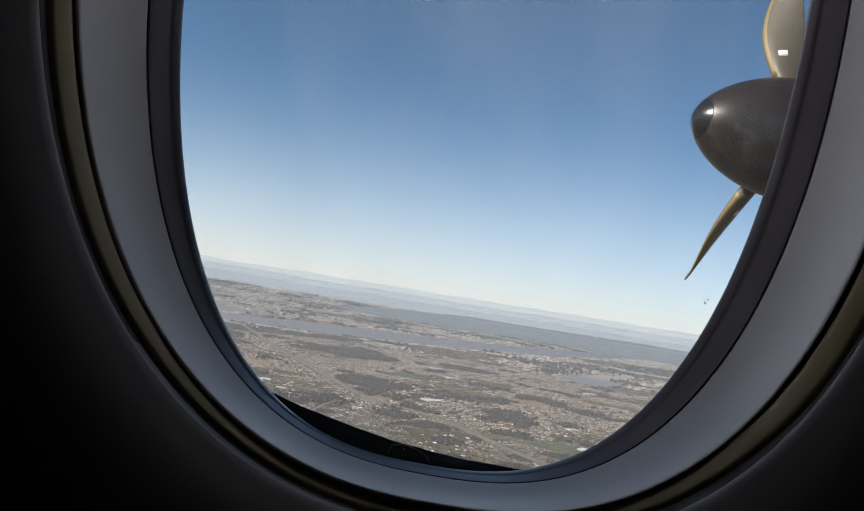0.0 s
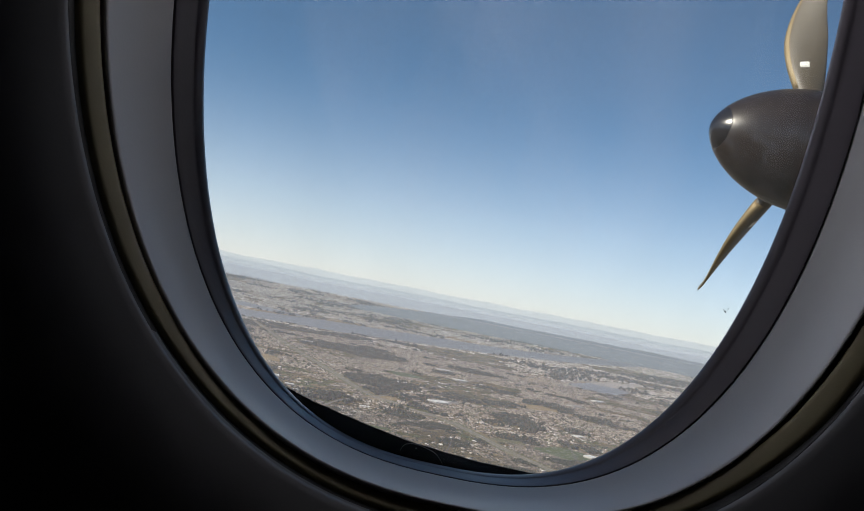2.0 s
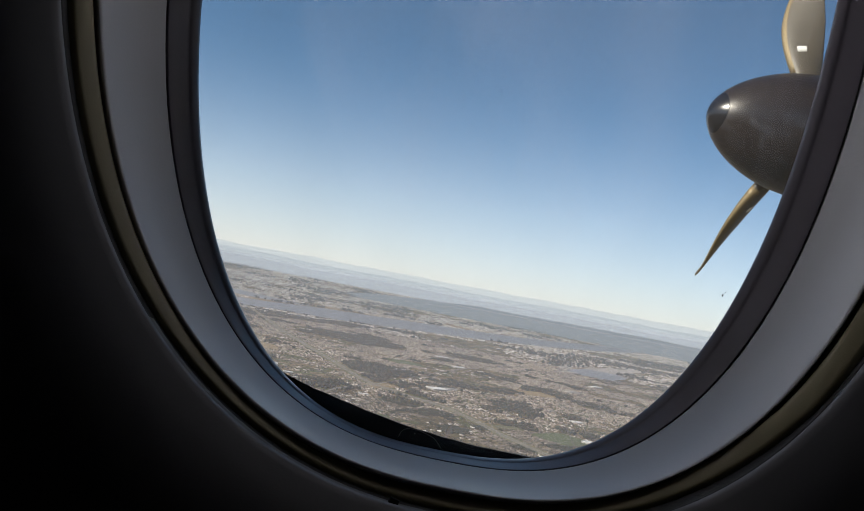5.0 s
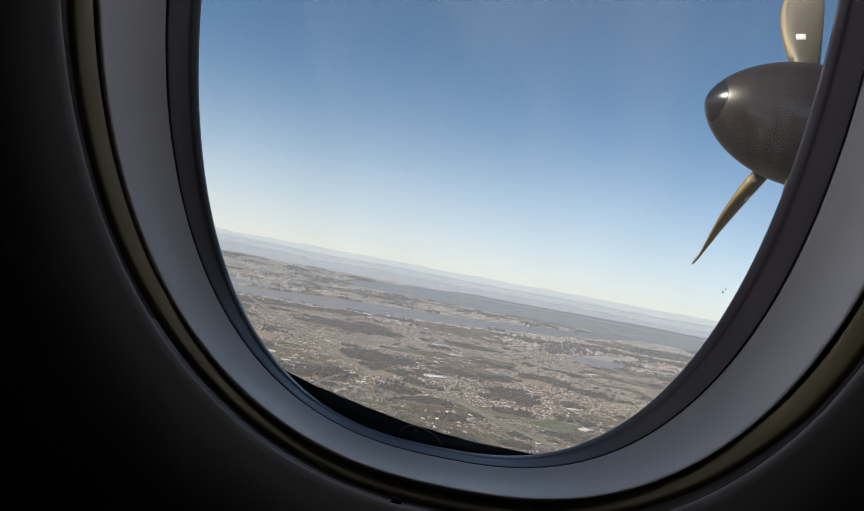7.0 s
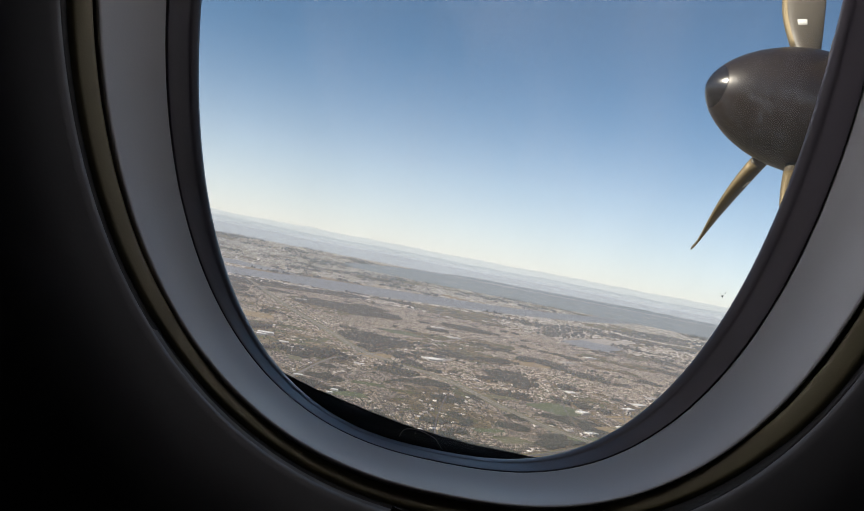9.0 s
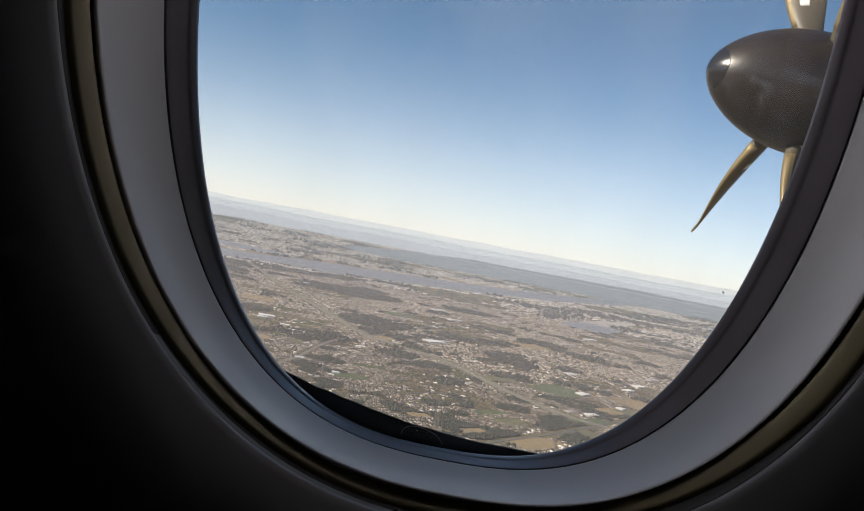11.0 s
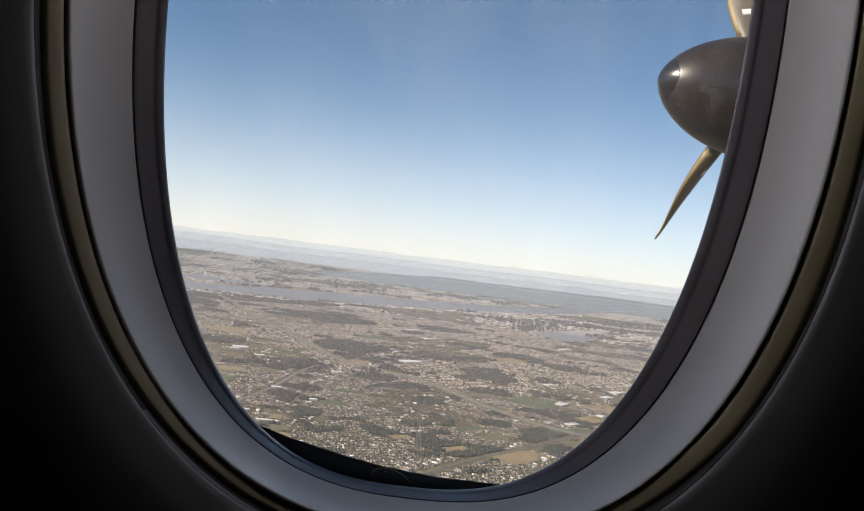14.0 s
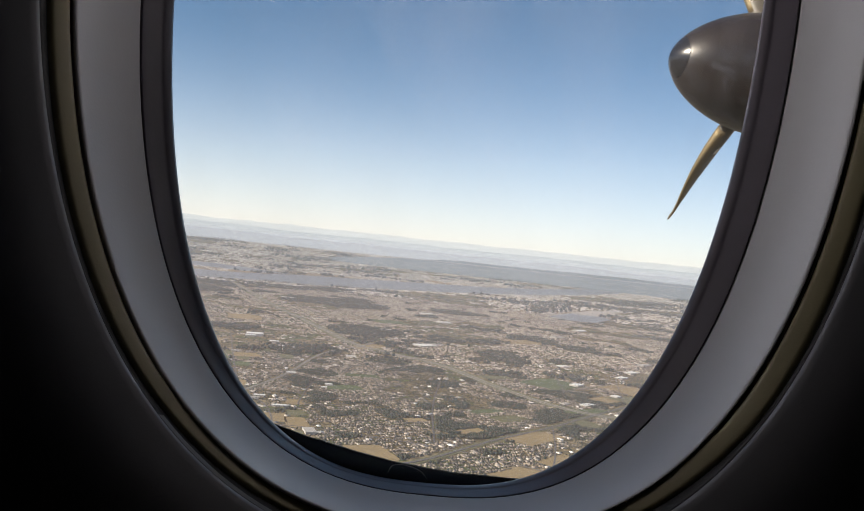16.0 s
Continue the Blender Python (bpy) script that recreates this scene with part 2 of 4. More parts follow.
def fast_mesh(name, verts, groups, mat):
    """A large mesh from arrays: groups of faces with one number of corners each."""
    me = bpy.data.meshes.new(name)
    sizes = np.concatenate([np.full(len(g), g.shape[1]) for g in groups])
    corners = np.concatenate([g.ravel() for g in groups])
    me.vertices.add(len(verts))
    me.vertices.foreach_set("co", np.asarray(verts, np.float32).ravel())
    me.loops.add(len(corners))
    me.loops.foreach_set("vertex_index", corners.astype(np.int32))
    me.polygons.add(len(sizes))
    me.polygons.foreach_set("loop_start", np.concatenate([[0], np.cumsum(sizes)[:-1]]).astype(np.int32))
    me.materials.append(mat)
    me.update(calc_edges=True)
    return new(name, me)


def part(name, bm, mat, parent, label="", smooth=True):
    me = bpy.data.meshes.new(name)
    bmesh.ops.recalc_face_normals(bm, faces=bm.faces)
    bm.to_mesh(me)
    bm.free()
    me.materials.append(mat)
    if smooth:
        me.polygons.foreach_set("use_smooth", [True] * len(me.polygons))
    ob = new(name, me)
    ob.parent = parent
    if label:
        ob["label"] = label
    return ob


def empty(name, m, label, category, group="", kind=""):
    ob = new(name)
    ob.matrix_world = m
    return tagged(ob, label, category, group, kind)


# half width, lower half height, exponent, height of the widest place, centre along, depth, height of the top:
# pane edge, seal edge, lip of the surround, shade track edge, panel edge
SHAPE = [(0.1250, 0.2759, 2.606, 0.0000, 0.0037, -0.0000, 0.200),
         (0.1340, 0.2588, 2.520, -0.0188, 0.0038, -0.0130, 0.208),
         (0.1438, 0.2508, 2.421, -0.0296, 0.0003, -0.0500, 0.216),
         (0.1466, 0.2239, 2.295, -0.0609, 0.0009, -0.0580, 0.219),
         (0.1478, 0.2426, 2.354, -0.0424, -0.0007, -0.0650, 0.222)]
N = 200


def ring(s, y=None, out=0.0):
    """One closed outline of the window at step s (0 pane edge .. 4 panel edge), moved out by some metres."""
    s = max(0, min(4, s))
    i = min(3, int(s))
    f = s - i
    a, b, n, zc, xc, d, top = [p * (1 - f) + q * f for p, q in zip(SHAPE[i], SHAPE[i + 1])]
    y = d if y is None else y
    pts = []
    for k in range(N):
        c, q = math.cos(2 * math.pi * k / N), math.sin(2 * math.pi * k / N)
        tall = (top - zc if q > 0 else b) + out
        pts.append((xc + (a + out) * math.copysign(abs(c) ** (2 / n), c), y, zc + tall * math.copysign(abs(q) ** (2 / n), q)))
    return pts


def box_ring(a, b, zc, y):
    pts = []
    for k in range(N):
        c, q = math.cos(2 * math.pi * k / N), math.sin(2 * math.pi * k / N)
        pts.append((a * math.copysign(abs(c) ** 0.12, c), y, zc + b * math.copysign(abs(q) ** 0.12, q)))
    return pts


def loft(rings, close=False):
    bm = bmesh.new()
    vs = [[bm.verts.new(p) for p in r] for r in rings]
    pairs = list(zip(vs, vs[1:])) + ([(vs[-1], vs[0])] if close else [])
    for u, w in pairs:
        for k in range(len(u)):
            bm.faces.new((u[k], u[(k + 1) % len(u)], w[(k + 1) % len(u)], w[k]))
    return bm


def disc(y0, y1, out):
    bm = bmesh.new()
    f, b = [bm.verts.new(p) for p in ring(0, y0, out)], [bm.verts.new(p) for p in ring(0, y1, out)]
    bm.faces.new(f)
    bm.faces.new(b[::-1])
    for k in range(N):
        bm.faces.new((f[k], f[(k + 1) % N], b[(k + 1) % N], b[k]))
    return bm


# ---- cabin wall and window ----
yS, yR, yT, yK = SHAPE[1][5], SHAPE[2][5], SHAPE[3][5], SHAPE[4][5]
wall = empty("wall_side", AIR, "grey cabin sidewall panel flaring round a window", "wall", kind="structure")
flare = [(0.0, -0.001), (0.0006, -0.0028), (0.002, -0.0042), (0.006, -0.0085), (0.012, -0.0135), (0.02, -0.0185), (0.03, -0.023), (0.042, -0.0265), (0.06, -0.029), (0.09, -0.0298), (0.13, -0.03)]
rings = [ring(4, yK + 0.003, 0.0022), ring(4, yK + 0.0002, 0.001)] + [ring(4, yK + dy, o) for o, dy in flare] + [box_ring(0.92, 0.92, -0.2, yK - 0.03)]
part("panel", loft(rings), M_PANEL, wall)
part("outer_skin", loft([ring(0, 0.03, 0.03), ring(0, 0.034, 0.034), box_ring(0.92, 0.92, -0.2, 0.034), box_ring(0.92, 0.92, -0.2, yK - 0.03)]), M_SKIN, wall, "white painted outer skin")

window = empty("window_1", AIR, "oval aircraft cabin window with grey plastic surround", "window", kind="structure")
part("sleeve", loft([ring(0, 0.0105, 0.014), ring(0, 0.0035, 0.0115), ring(0, 0.0022, 0.009), ring(0, 0.0006, 0.0012), ring(0), ring(0.05, -0.0014), ring(0.11, -0.0027), ring(0.18, -0.0036), ring(0.25, -0.0041), ring(0.3, -0.0043),
                     ring(0.335, -0.0045), ring(0.4, -0.0054), ring(0.6, -0.0081), ring(0.8, -0.0106), ring(0.93, -0.0123), ring(0.975, -0.0126), ring(0.995, -0.0118, 0.0003), ring(1.0, -0.006, 0.004)]),
     M_SEAL, window, "dark grey rubber window seal with a rounded bead")
part("reveal", loft([ring(1.0, -0.009, 0.0014), ring(1.0, -0.0129, 0.0004), ring(1.01, None, 0.0001), ring(1.03, None, 0.0002), ring(1.08, None, 0.0003), ring(1.2, None, 0.0008), ring(1.4, None, 0.0012), ring(1.6, None, 0.001), ring(1.8, None, 0.0004), ring(1.95),
                     ring(1.99, yR - 0.0003), ring(2.0, yR - 0.0003, 0.0004), ring(2.0, yR + 0.001, 0.001), ring(2.0, yR + 0.008, 0.004)]), M_REVEAL, window, "pale grey moulded plastic window surround")
def sunk(points, depth):
    """The same outline, set back behind the lip along the sill."""
    return [(x, y + depth * min(1, max(0, (-0.235 - z) / 0.045)), z) for x, y, z in points]


part("shade_track", loft([sunk(r, 0.005) for r in [ring(2.17, yR + 0.004, 0.0018), ring(2.17, None, 0.0008), ring(2.21, None, 0.0002), ring(2.4), ring(2.6, None, -0.0002), ring(2.85), ring(2.96, None, 0.0002), ring(3.0, None, 0.0014)]]),
     M_OLIVE, window, "olive drab shade track")
# black surface put in for the shade inside the gaps beside the track
part("gap_lining", loft([sunk(r, 0.007) for r in (ring(2.0, yR + 0.004, 0.005), ring(2.0, None, 0.0018), ring(2.5, None, 0.0016), ring(3.0, None, 0.0014))] + [ring(3.3, None, 0.0014), ring(3.5, None, 0.0012), ring(3.95, None, 0.001), ring(4.0, yK + 0.0004, 0.002)]), M_BLACK, window, "black shadow gap lining")
lip = [[ring(q, None, 0.0008)[k] for k in range(int(N * 0.655), int(N * 0.80))] for q in (3.45, 3.5, 3.7, 3.85, 3.9)]
bm = bmesh.new()
vs = [[bm.verts.new((p[0], p[1] + (0.0012 if j in (0, 4) else 0), p[2])) for p in r] for j, r in enumerate(lip)]
for u, w in zip(vs, vs[1:]):
    for k in range(len(u) - 1):
        bm.faces.new((u[k], u[k + 1], w[k + 1], w[k]))
part("track_lip", bm, M_LIP, window, "dark grey strip under the shade track")
part("outer_frame", loft([ring(0, 0.0125, 0.011), ring(0, 0.02, 0.02), ring(0, 0.0305, 0.0295)]), M_BLACK, window, "black outer window frame")
inner = part("inner_pane", disc(0.0045, 0.0065, 0.0105), M_PANE, window, "clear acrylic pane with faint grime", smooth=False)
outer = part("outer_pane", disc(0.022, 0.026, 0.02), M_PANE, window, "clear acrylic outer pane", smooth=False)
inner.visible_shadow = outer.visible_shadow = False

# black foam flap caught between the panes along the lower forward edge
bm = bmesh.new()
top, low = [], []
for k in range(25):
    x = -0.062 + 0.118 * k / 24
    z = -0.2731 + 0.0106 * max(0, (0.022 - x) / 0.0735) ** 1.7 + 0.0004 * noise.noise((x * 300, 0, 0))
    top.append((x, z))
    low.append((x, z - 0.03))
front = [bm.verts.new((x, 0.0105, z)) for x, z in top + low[::-1]]
back = [bm.verts.new((x, 0.0125, z)) for x, z in top + low[::-1]]
bm.faces.new(front)
bm.faces.new(back[::-1])
for k in range(len(front)):
    j = (k + 1) % len(front)
    bm.faces.new((front[k], front[j], back[j], back[k]))
part("foam_flap", bm, M_BLACK, window, "black foam strip between the panes", smooth=False)


def strand(name, pts, radius, parent, mat=M_HAIR):
    cu = bpy.data.curves.new(name, "CURVE")
    cu.dimensions, cu.bevel_depth, cu.bevel_resolution = "3D", radius, 1
    sp = cu.splines.new("NURBS")
    sp.points.add(len(pts) - 1)
    for p, q in zip(sp.points, pts):
        p.co = (*q, 1)
    sp.use_endpoint_u, sp.order_u = True, 3
    cu.materials.append(mat)
    tmp = bpy.data.objects.new(name, cu)
    scene.collection.objects.link(tmp)
    me = bpy.data.meshes.new_from_object(tmp.evaluated_get(bpy.context.evaluated_depsgraph_get()))
    bpy.data.objects.remove(tmp)
    ob = new(name, me)
    ob.parent = parent
    return ob


fibre = empty("fibre", AIR, "pale curled hair lying on the black foam strip", "fibre")
strand("loop", [(-0.0090, 0.0095, -0.2752), (-0.0088, 0.0095, -0.2730), (-0.0060, 0.0095, -0.2715), (-0.0012, 0.0095, -0.2717), (0.0012, 0.0095, -0.2724)], 0.0001, fibre)
strand("tail", [(0.0012, 0.0095, -0.2724), (0.0036, 0.0095, -0.2730), (0.0054, 0.0095, -0.2744), (0.0072, 0.0095, -0.2764)], 0.0001, fibre)
lint = new("lint", bpy.data.meshes.new("lint"))
bm = bmesh.new()
bmesh.ops.create_icosphere(bm, subdivisions=2, radius=0.0003, matrix=Matrix.Translation((-0.0034, 0.0099, -0.2730)) @ Matrix.Diagonal((1.2, 0.5, 0.9, 1)))
bm.to_mesh(lint.data)
bm.free()
lint.data.materials.append(M_HAIR)
lint.matrix_world = AIR
tagged(lint, "tiny tan crumb on the black foam strip", "crumb")

# dark notch in the lower edge of the shade track, imitated by a black block
bm = bmesh.new()
bmesh.ops.create_cube(bm, size=1, matrix=Matrix.Translation((-0.0172, -0.0632, -0.2850)) @ pose(0, 0, 0, 0, 12, 0) @ Matrix.Diagonal((0.0026, 0.0016, 0.0030, 1)))
bmesh.ops.bevel(bm, geom=list(bm.edges), offset=0.0003, segments=1)
part("slot", bm, M_BLACK, window, "black block imitating a slot in the shade track", smooth=False)


def specks():
    bm = bmesh.new()
    rng = random.Random(5)
    spots = [(0.1023, -0.1974, 0.00042), (0.1033, -0.1959, 0.00028), (0.1014, -0.1966, 0.0002), (-0.0936, -0.1738, 0.00018), (0.0490, -0.1674, 0.00015), (0.0196, -0.1898, 0.0002)]
    spots += [(rng.uniform(-0.1, 0.1), rng.uniform(-0.25, -0.05), rng.uniform(0.00006, 0.00012)) for _ in range(14)]
    for x, z, r in spots:
        bmesh.ops.create_icosphere(bm, subdivisions=1, radius=r, matrix=Matrix.Translation((x, 0.0044, z)) @ pose(0, 0, 0, 0, rng.uniform(0, 180), 0) @ Matrix.Diagonal((1.5, 0.15, 0.8, 1)))
    return bm


part("grime_specks", specks(), M_SPECK, window, "dark dried specks on the pane")["kind"] = "stuff"


def scuffs():
    """Faint short upright wipe marks on the inner pane."""
    verts, faces = [], []
    rng = random.Random(9)
    marks = [(-0.0139, -0.1440, 0.010), (-0.0087, -0.1560, 0.007), (-0.0412, -0.1500, 0.004), (0.0226, -0.1520, 0.008), (0.0536, -0.1470, 0.006), (0.0735, -0.1380, 0.007), (0.0683, -0.1360, 0.004), (0.010, -0.1480, 0.005), (-0.0003, -0.1400, 0.006)]
    for x, z, length in marks:
        n = 8
        for k in range(n + 1):
            f = k / n
            w = 0.00035 * math.sin(math.pi * min(1, max(0.06, f))) + 0.00004
            cx = x + 0.0011 * math.sin(2.2 * f + 9 * x) + rng.uniform(-0.00008, 0.00008)
            verts += [(cx - w, 0.0043, z - length * f), (cx + w, 0.0043, z - length * f)]
        first = len(verts) - 2 * (n + 1)
        faces += [(first + 2 * k, first + 2 * k + 1, first + 2 * k + 3, first + 2 * k + 2) for k in range(n)]
    return verts, faces


M_SCUFF = bpy.data.materials.new("wiped_smear")
M_SCUFF.use_nodes = True
sn, sl = M_SCUFF.node_tree.nodes, M_SCUFF.node_tree.links
thin, clear, film = sn.new("ShaderNodeMixShader"), sn.new("ShaderNodeBsdfTransparent"), sn.new("ShaderNodeBsdfDiffuse")
film.inputs[0].default_value, thin.inputs[0].default_value = (0.3, 0.3, 0.31, 1), 0.06
sl.new(clear.outputs[0], thin.inputs[1])
sl.new(film.outputs[0], thin.inputs[2])
sl.new(thin.outputs[0], sn["Material Output"].inputs[0])
smears = mesh_object("wipe_marks", *scuffs(), M_SCUFF, window, "faint upright wipe marks on the pane")
smears["kind"] = "stuff"


# ---- the rest of the cabin: unseen, closed round the camera, dark to limit bounce light ----
def slab(name, lo, hi, mat, label, category):
    bm = bmesh.new()
    c, s = [(p + q) / 2 for p, q in zip(lo, hi)], [q - p for p, q in zip(lo, hi)]
    bmesh.ops.create_cube(bm, size=1, matrix=Matrix.Translation(c) @ Matrix.Diagonal((*s, 1)))
    ob = part(name, bm, mat, None, smooth=False)
    ob.matrix_world = AIR
    return tagged(ob, label, category, kind="structure")


slab("ceiling", (-0.9, -1.05, 0.62), (0.9, -0.08, 0.7), M_CABIN, "plain dark cabin ceiling lining", "ceiling")
slab("floor", (-0.9, -1.05, -1.1), (0.9, -0.05, -1.02), M_CABIN, "plain dark cabin floor", "floor")
slab("wall_aft", (0.8, -1.05, -1.02), (0.9, -0.05, 0.62), M_CABIN, "unseen plain dark end wall closing the cabin", "wall")
slab("wall_forward", (-0.9, -1.05, -1.02), (-0.8, -0.05, 0.62), M_CABIN, "unseen plain dark end wall closing the cabin", "wall")
slab("wall_far", (-0.9, -1.13, -1.1), (0.9, -1.05, 0.7), M_CABIN, "unseen plain dark wall closing the cabin behind the camera", "wall")


# ---- propeller ----
def revolve(profile, seg=64):
    """Turns (along, radius) pairs about the x axis."""
    return loft([[(x, r * math.cos(2 * math.pi * k / seg), r * math.sin(2 * math.pi * k / seg)) for k in range(seg)] for x, r in profile])


def spin_radius(x, length=0.5, radius=0.268):
    return radius * max(0.0, 1 - (1 - min(x, length) / length) ** 2) ** 0.62


prop = empty("propeller", AIR @ pose(1.412, 2.795, 1.044, 0, 0, 0), "dark six-bladed aircraft propeller at rest with pointed spinner", "propeller")
part("nose_cap", revolve([(0.0001, 0.0005)] + [(0.045 * (k / 10) ** 2, spin_radius(0.045 * (k / 10) ** 2)) for k in range(1, 11)]), M_CAP, prop, "blackish spinner nose cap")
part("spinner", revolve([(0.0455, spin_radius(0.045) - 0.004), (0.0458, spin_radius(0.045) - 0.0008)] + [(0.047 + 0.573 * (k / 32) ** 1.3, spin_radius(0.047 + 0.573 * (k / 32) ** 1.3)) for k in range(33)] + [(0.625, 0.255), (0.627, 0.2)]), M_SPIN, prop, "dark brown-grey painted spinner with oily smears")
HUB = 0.45


def blade_section(r):
    f = (r - 0.24) / 0.72
    chord = 0.085 + 0.10 * math.sin(min(1, max(0, f * 1.9 + 0.08)) * math.pi / 2) - 0.32 * max(0, f - 0.45) ** 1.5
    thick = 0.055 * max(0.0, 1 - f) ** 1.4 + 0.008
    pitch = radians(62 - 34 * f)
    sweep = 0.05 * math.sin(f * math.pi) - 0.22 * max(0, f - 0.6) ** 2
    return chord, thick, pitch, sweep


def blade_ring(r, lo, hi, swell=0.0):
    chord, thick, pitch, sweep = blade_section(r)
    pts = []
    m = 12
    us = [lo + (hi - lo) * (1 - math.cos(math.pi * k / m)) / 2 for k in range(m + 1)]
    def half(u):
        return (thick / 2 + swell) * (2.6 * math.sqrt(max(u, 0.0004)) * (1 - u) ** 0.8 + 0.06)
    for u in us:
        pts.append((u, half(u)))
    for u in us[::-1]:
        pts.append((u, -half(u)))
    out = []
    for u, w in pts:
        c = (u - 0.4) * chord - sweep - (swell if u < 0.05 else 0)
        out.append((c * math.sin(pitch) + w * math.cos(pitch), -c * math.cos(pitch) + w * math.sin(pitch), r))
    return out


def capped(rings):
    bm = loft(rings)
    bm.verts.ensure_lookup_table()
    n = len(rings[0])
    bm.faces.new([bm.verts[k] for k in range(n)])
    bm.faces.new([bm.verts[len(bm.verts) - 1 - k] for k in range(n)])
    return bm


for k in range(6):
    a = 7.5 + 60 * k
    spot = pose(HUB, 0, 0, -a, 0, 0)
    rs = [0.24 + 0.72 * (j / 22) for j in range(23)]
    bl = part("blade", capped([blade_ring(r, 0.0, 1.0) for r in rs]), M_BLADE, prop, "grey-tan composite blade")
    bl.matrix_local = spot
    part("leading_edge", capped([blade_ring(r, 0.0, 0.13, 0.0015) for r in rs[2:]]), M_EDGE, bl, "gold-toned metal leading edge")
    part("decal", capped([blade_ring(r, 0.34, 0.58, 0.0012) for r in (0.41, 0.425, 0.44)]), M_DECAL, bl, "small white blade marking")
    part("ferrule", revolve([(0.19, 0.001), (0.19, 0.05), (0.225, 0.053), (0.23, 0.048), (0.24, 0.048), (0.245, 0.054), (0.258, 0.052), (0.262, 0.042), (0.275, 0.038), (0.275, 0.001)], 24), M_METAL, bl, "bright metal root collar").matrix_local = pose(0, 0, 0, 0, -90, 0)
part("nacelle", revolve([(0.635, 0.19), (0.64, 0.25), (0.74, 0.29), (1.05, 0.36), (1.6, 0.42), (2.5, 0.42), (3.1, 0.3), (3.4, 0.05)], 48), M_SPIN, prop, "dark engine nacelle behind the spinner")


# ---- the land below ----
def polar(az, r):
    return r * math.sin(radians(az)), r * math.cos(radians(az))


def ground_z(r):
    """The valley floor is flat; far out it climbs slowly towards the hills."""
    return 110 * (np.maximum(0, r - 2500) / 2300) ** 1.7


rings = [0.0] + [60 * 1.16 ** k for k in range(26) if 60 * 1.16 ** k < 2450] + [2500 + 100 * k for k in range(25)]
verts, faces = [(0, 0, 0)], []
SEG = 180
for r in rings[1:]:
    verts += [(r * math.sin(2 * math.pi * k / SEG), r * math.cos(2 * math.pi * k / SEG), float(ground_z(r))) for k in range(SEG)]
for k in range(SEG):
    faces.append((0, 1 + (k + 1) % SEG, 1 + k))
    for j in range(len(rings) - 2):
        a, b = 1 + j * SEG, 1 + (j + 1) * SEG
        faces.append((a + k, a + (k + 1) % SEG, b + (k + 1) % SEG, b + k))
tagged(mesh_object("ground", verts, faces, M_LAND), "brown and olive winter land reaching the horizon", "ground", kind="structure")


def smooth_line(pts, steps=10):
    out = []
    for i in range(len(pts) - 1):
        p0, p1, p2, p3 = [Vector(pts[max(0, min(len(pts) - 1, i + j))]) for j in (-1, 0, 1, 2)]
        for s in range(steps):
            t = s / steps
            out.append(0.5 * (2 * p1 + (p2 - p0) * t + (2 * p0 - 5 * p1 + 4 * p2 - p3) * t * t + (3 * p1 - p0 - 3 * p2 + p3) * t ** 3))
    return out + [Vector(pts[-1])]


def strip(name, pts, width, z, thick, mat, label, category, kind="structure", parent=None, side=0.0):
    """A band of ground of some width and thickness along a smooth line."""
    line = smooth_line([(*p, 0) if len(p) == 2 else p for p in pts])
    bm = bmesh.new()
    rows = []
    for i, p in enumerate(line):
        d = (line[min(i + 1, len(line) - 1)] - line[max(i - 1, 0)]).normalized()
        nrm = Vector((d.y, -d.x, 0))
        w = width if not callable(width) else width(i / (len(line) - 1))
        a, b = p + nrm * (side - w / 2), p + nrm * (side + w / 2)
        rows.append([bm.verts.new((a.x, a.y, z)), bm.verts.new((b.x, b.y, z)), bm.verts.new((b.x, b.y, z - thick)), bm.verts.new((a.x, a.y, z - thick))])
    for u, w in zip(rows, rows[1:]):
        for k in range(4):
            bm.faces.new((u[k], u[(k + 1) % 4], w[(k + 1) % 4], w[k]))
    bm.faces.new(rows[0])
    bm.faces.new(rows[-1][::-1])
    ob = part(name, bm, mat, parent, smooth=False)
    return tagged(ob, label, category, kind=kind) if parent is None else ob


def patch(name, centre, size, turn, z, mat, label, category, wobble=0.15, seed=1, n=40, square=0.4):
    rng = random.Random(seed)
    ph = rng.uniform(0, 50)
    bm = bmesh.new()
    up, dn = [], []
    for k in range(n):
        a = 2 * math.pi * k / n
        c, s = math.cos(a), math.sin(a)
        m = 1 + wobble * noise.noise((c * 1.7 + ph, s * 1.7, ph))
        x, y = size[0] / 2 * m * math.copysign(abs(c) ** square, c), size[1] / 2 * m * math.copysign(abs(s) ** square, s)
        ca, sa = math.cos(radians(turn)), math.sin(radians(turn))
        q = (centre[0] + x * ca - y * sa, centre[1] + x * sa + y * ca)
        up.append(bm.verts.new((*q, z)))
        dn.append(bm.verts.new((*q, z - 0.3)))
    bm.faces.new(up)
    for k in range(n):
        bm.faces.new((up[k], up[(k + 1) % n], dn[(k + 1) % n], dn[k]))
    return tagged(part(name, bm, mat, None, smooth=False), label, category, kind="structure")


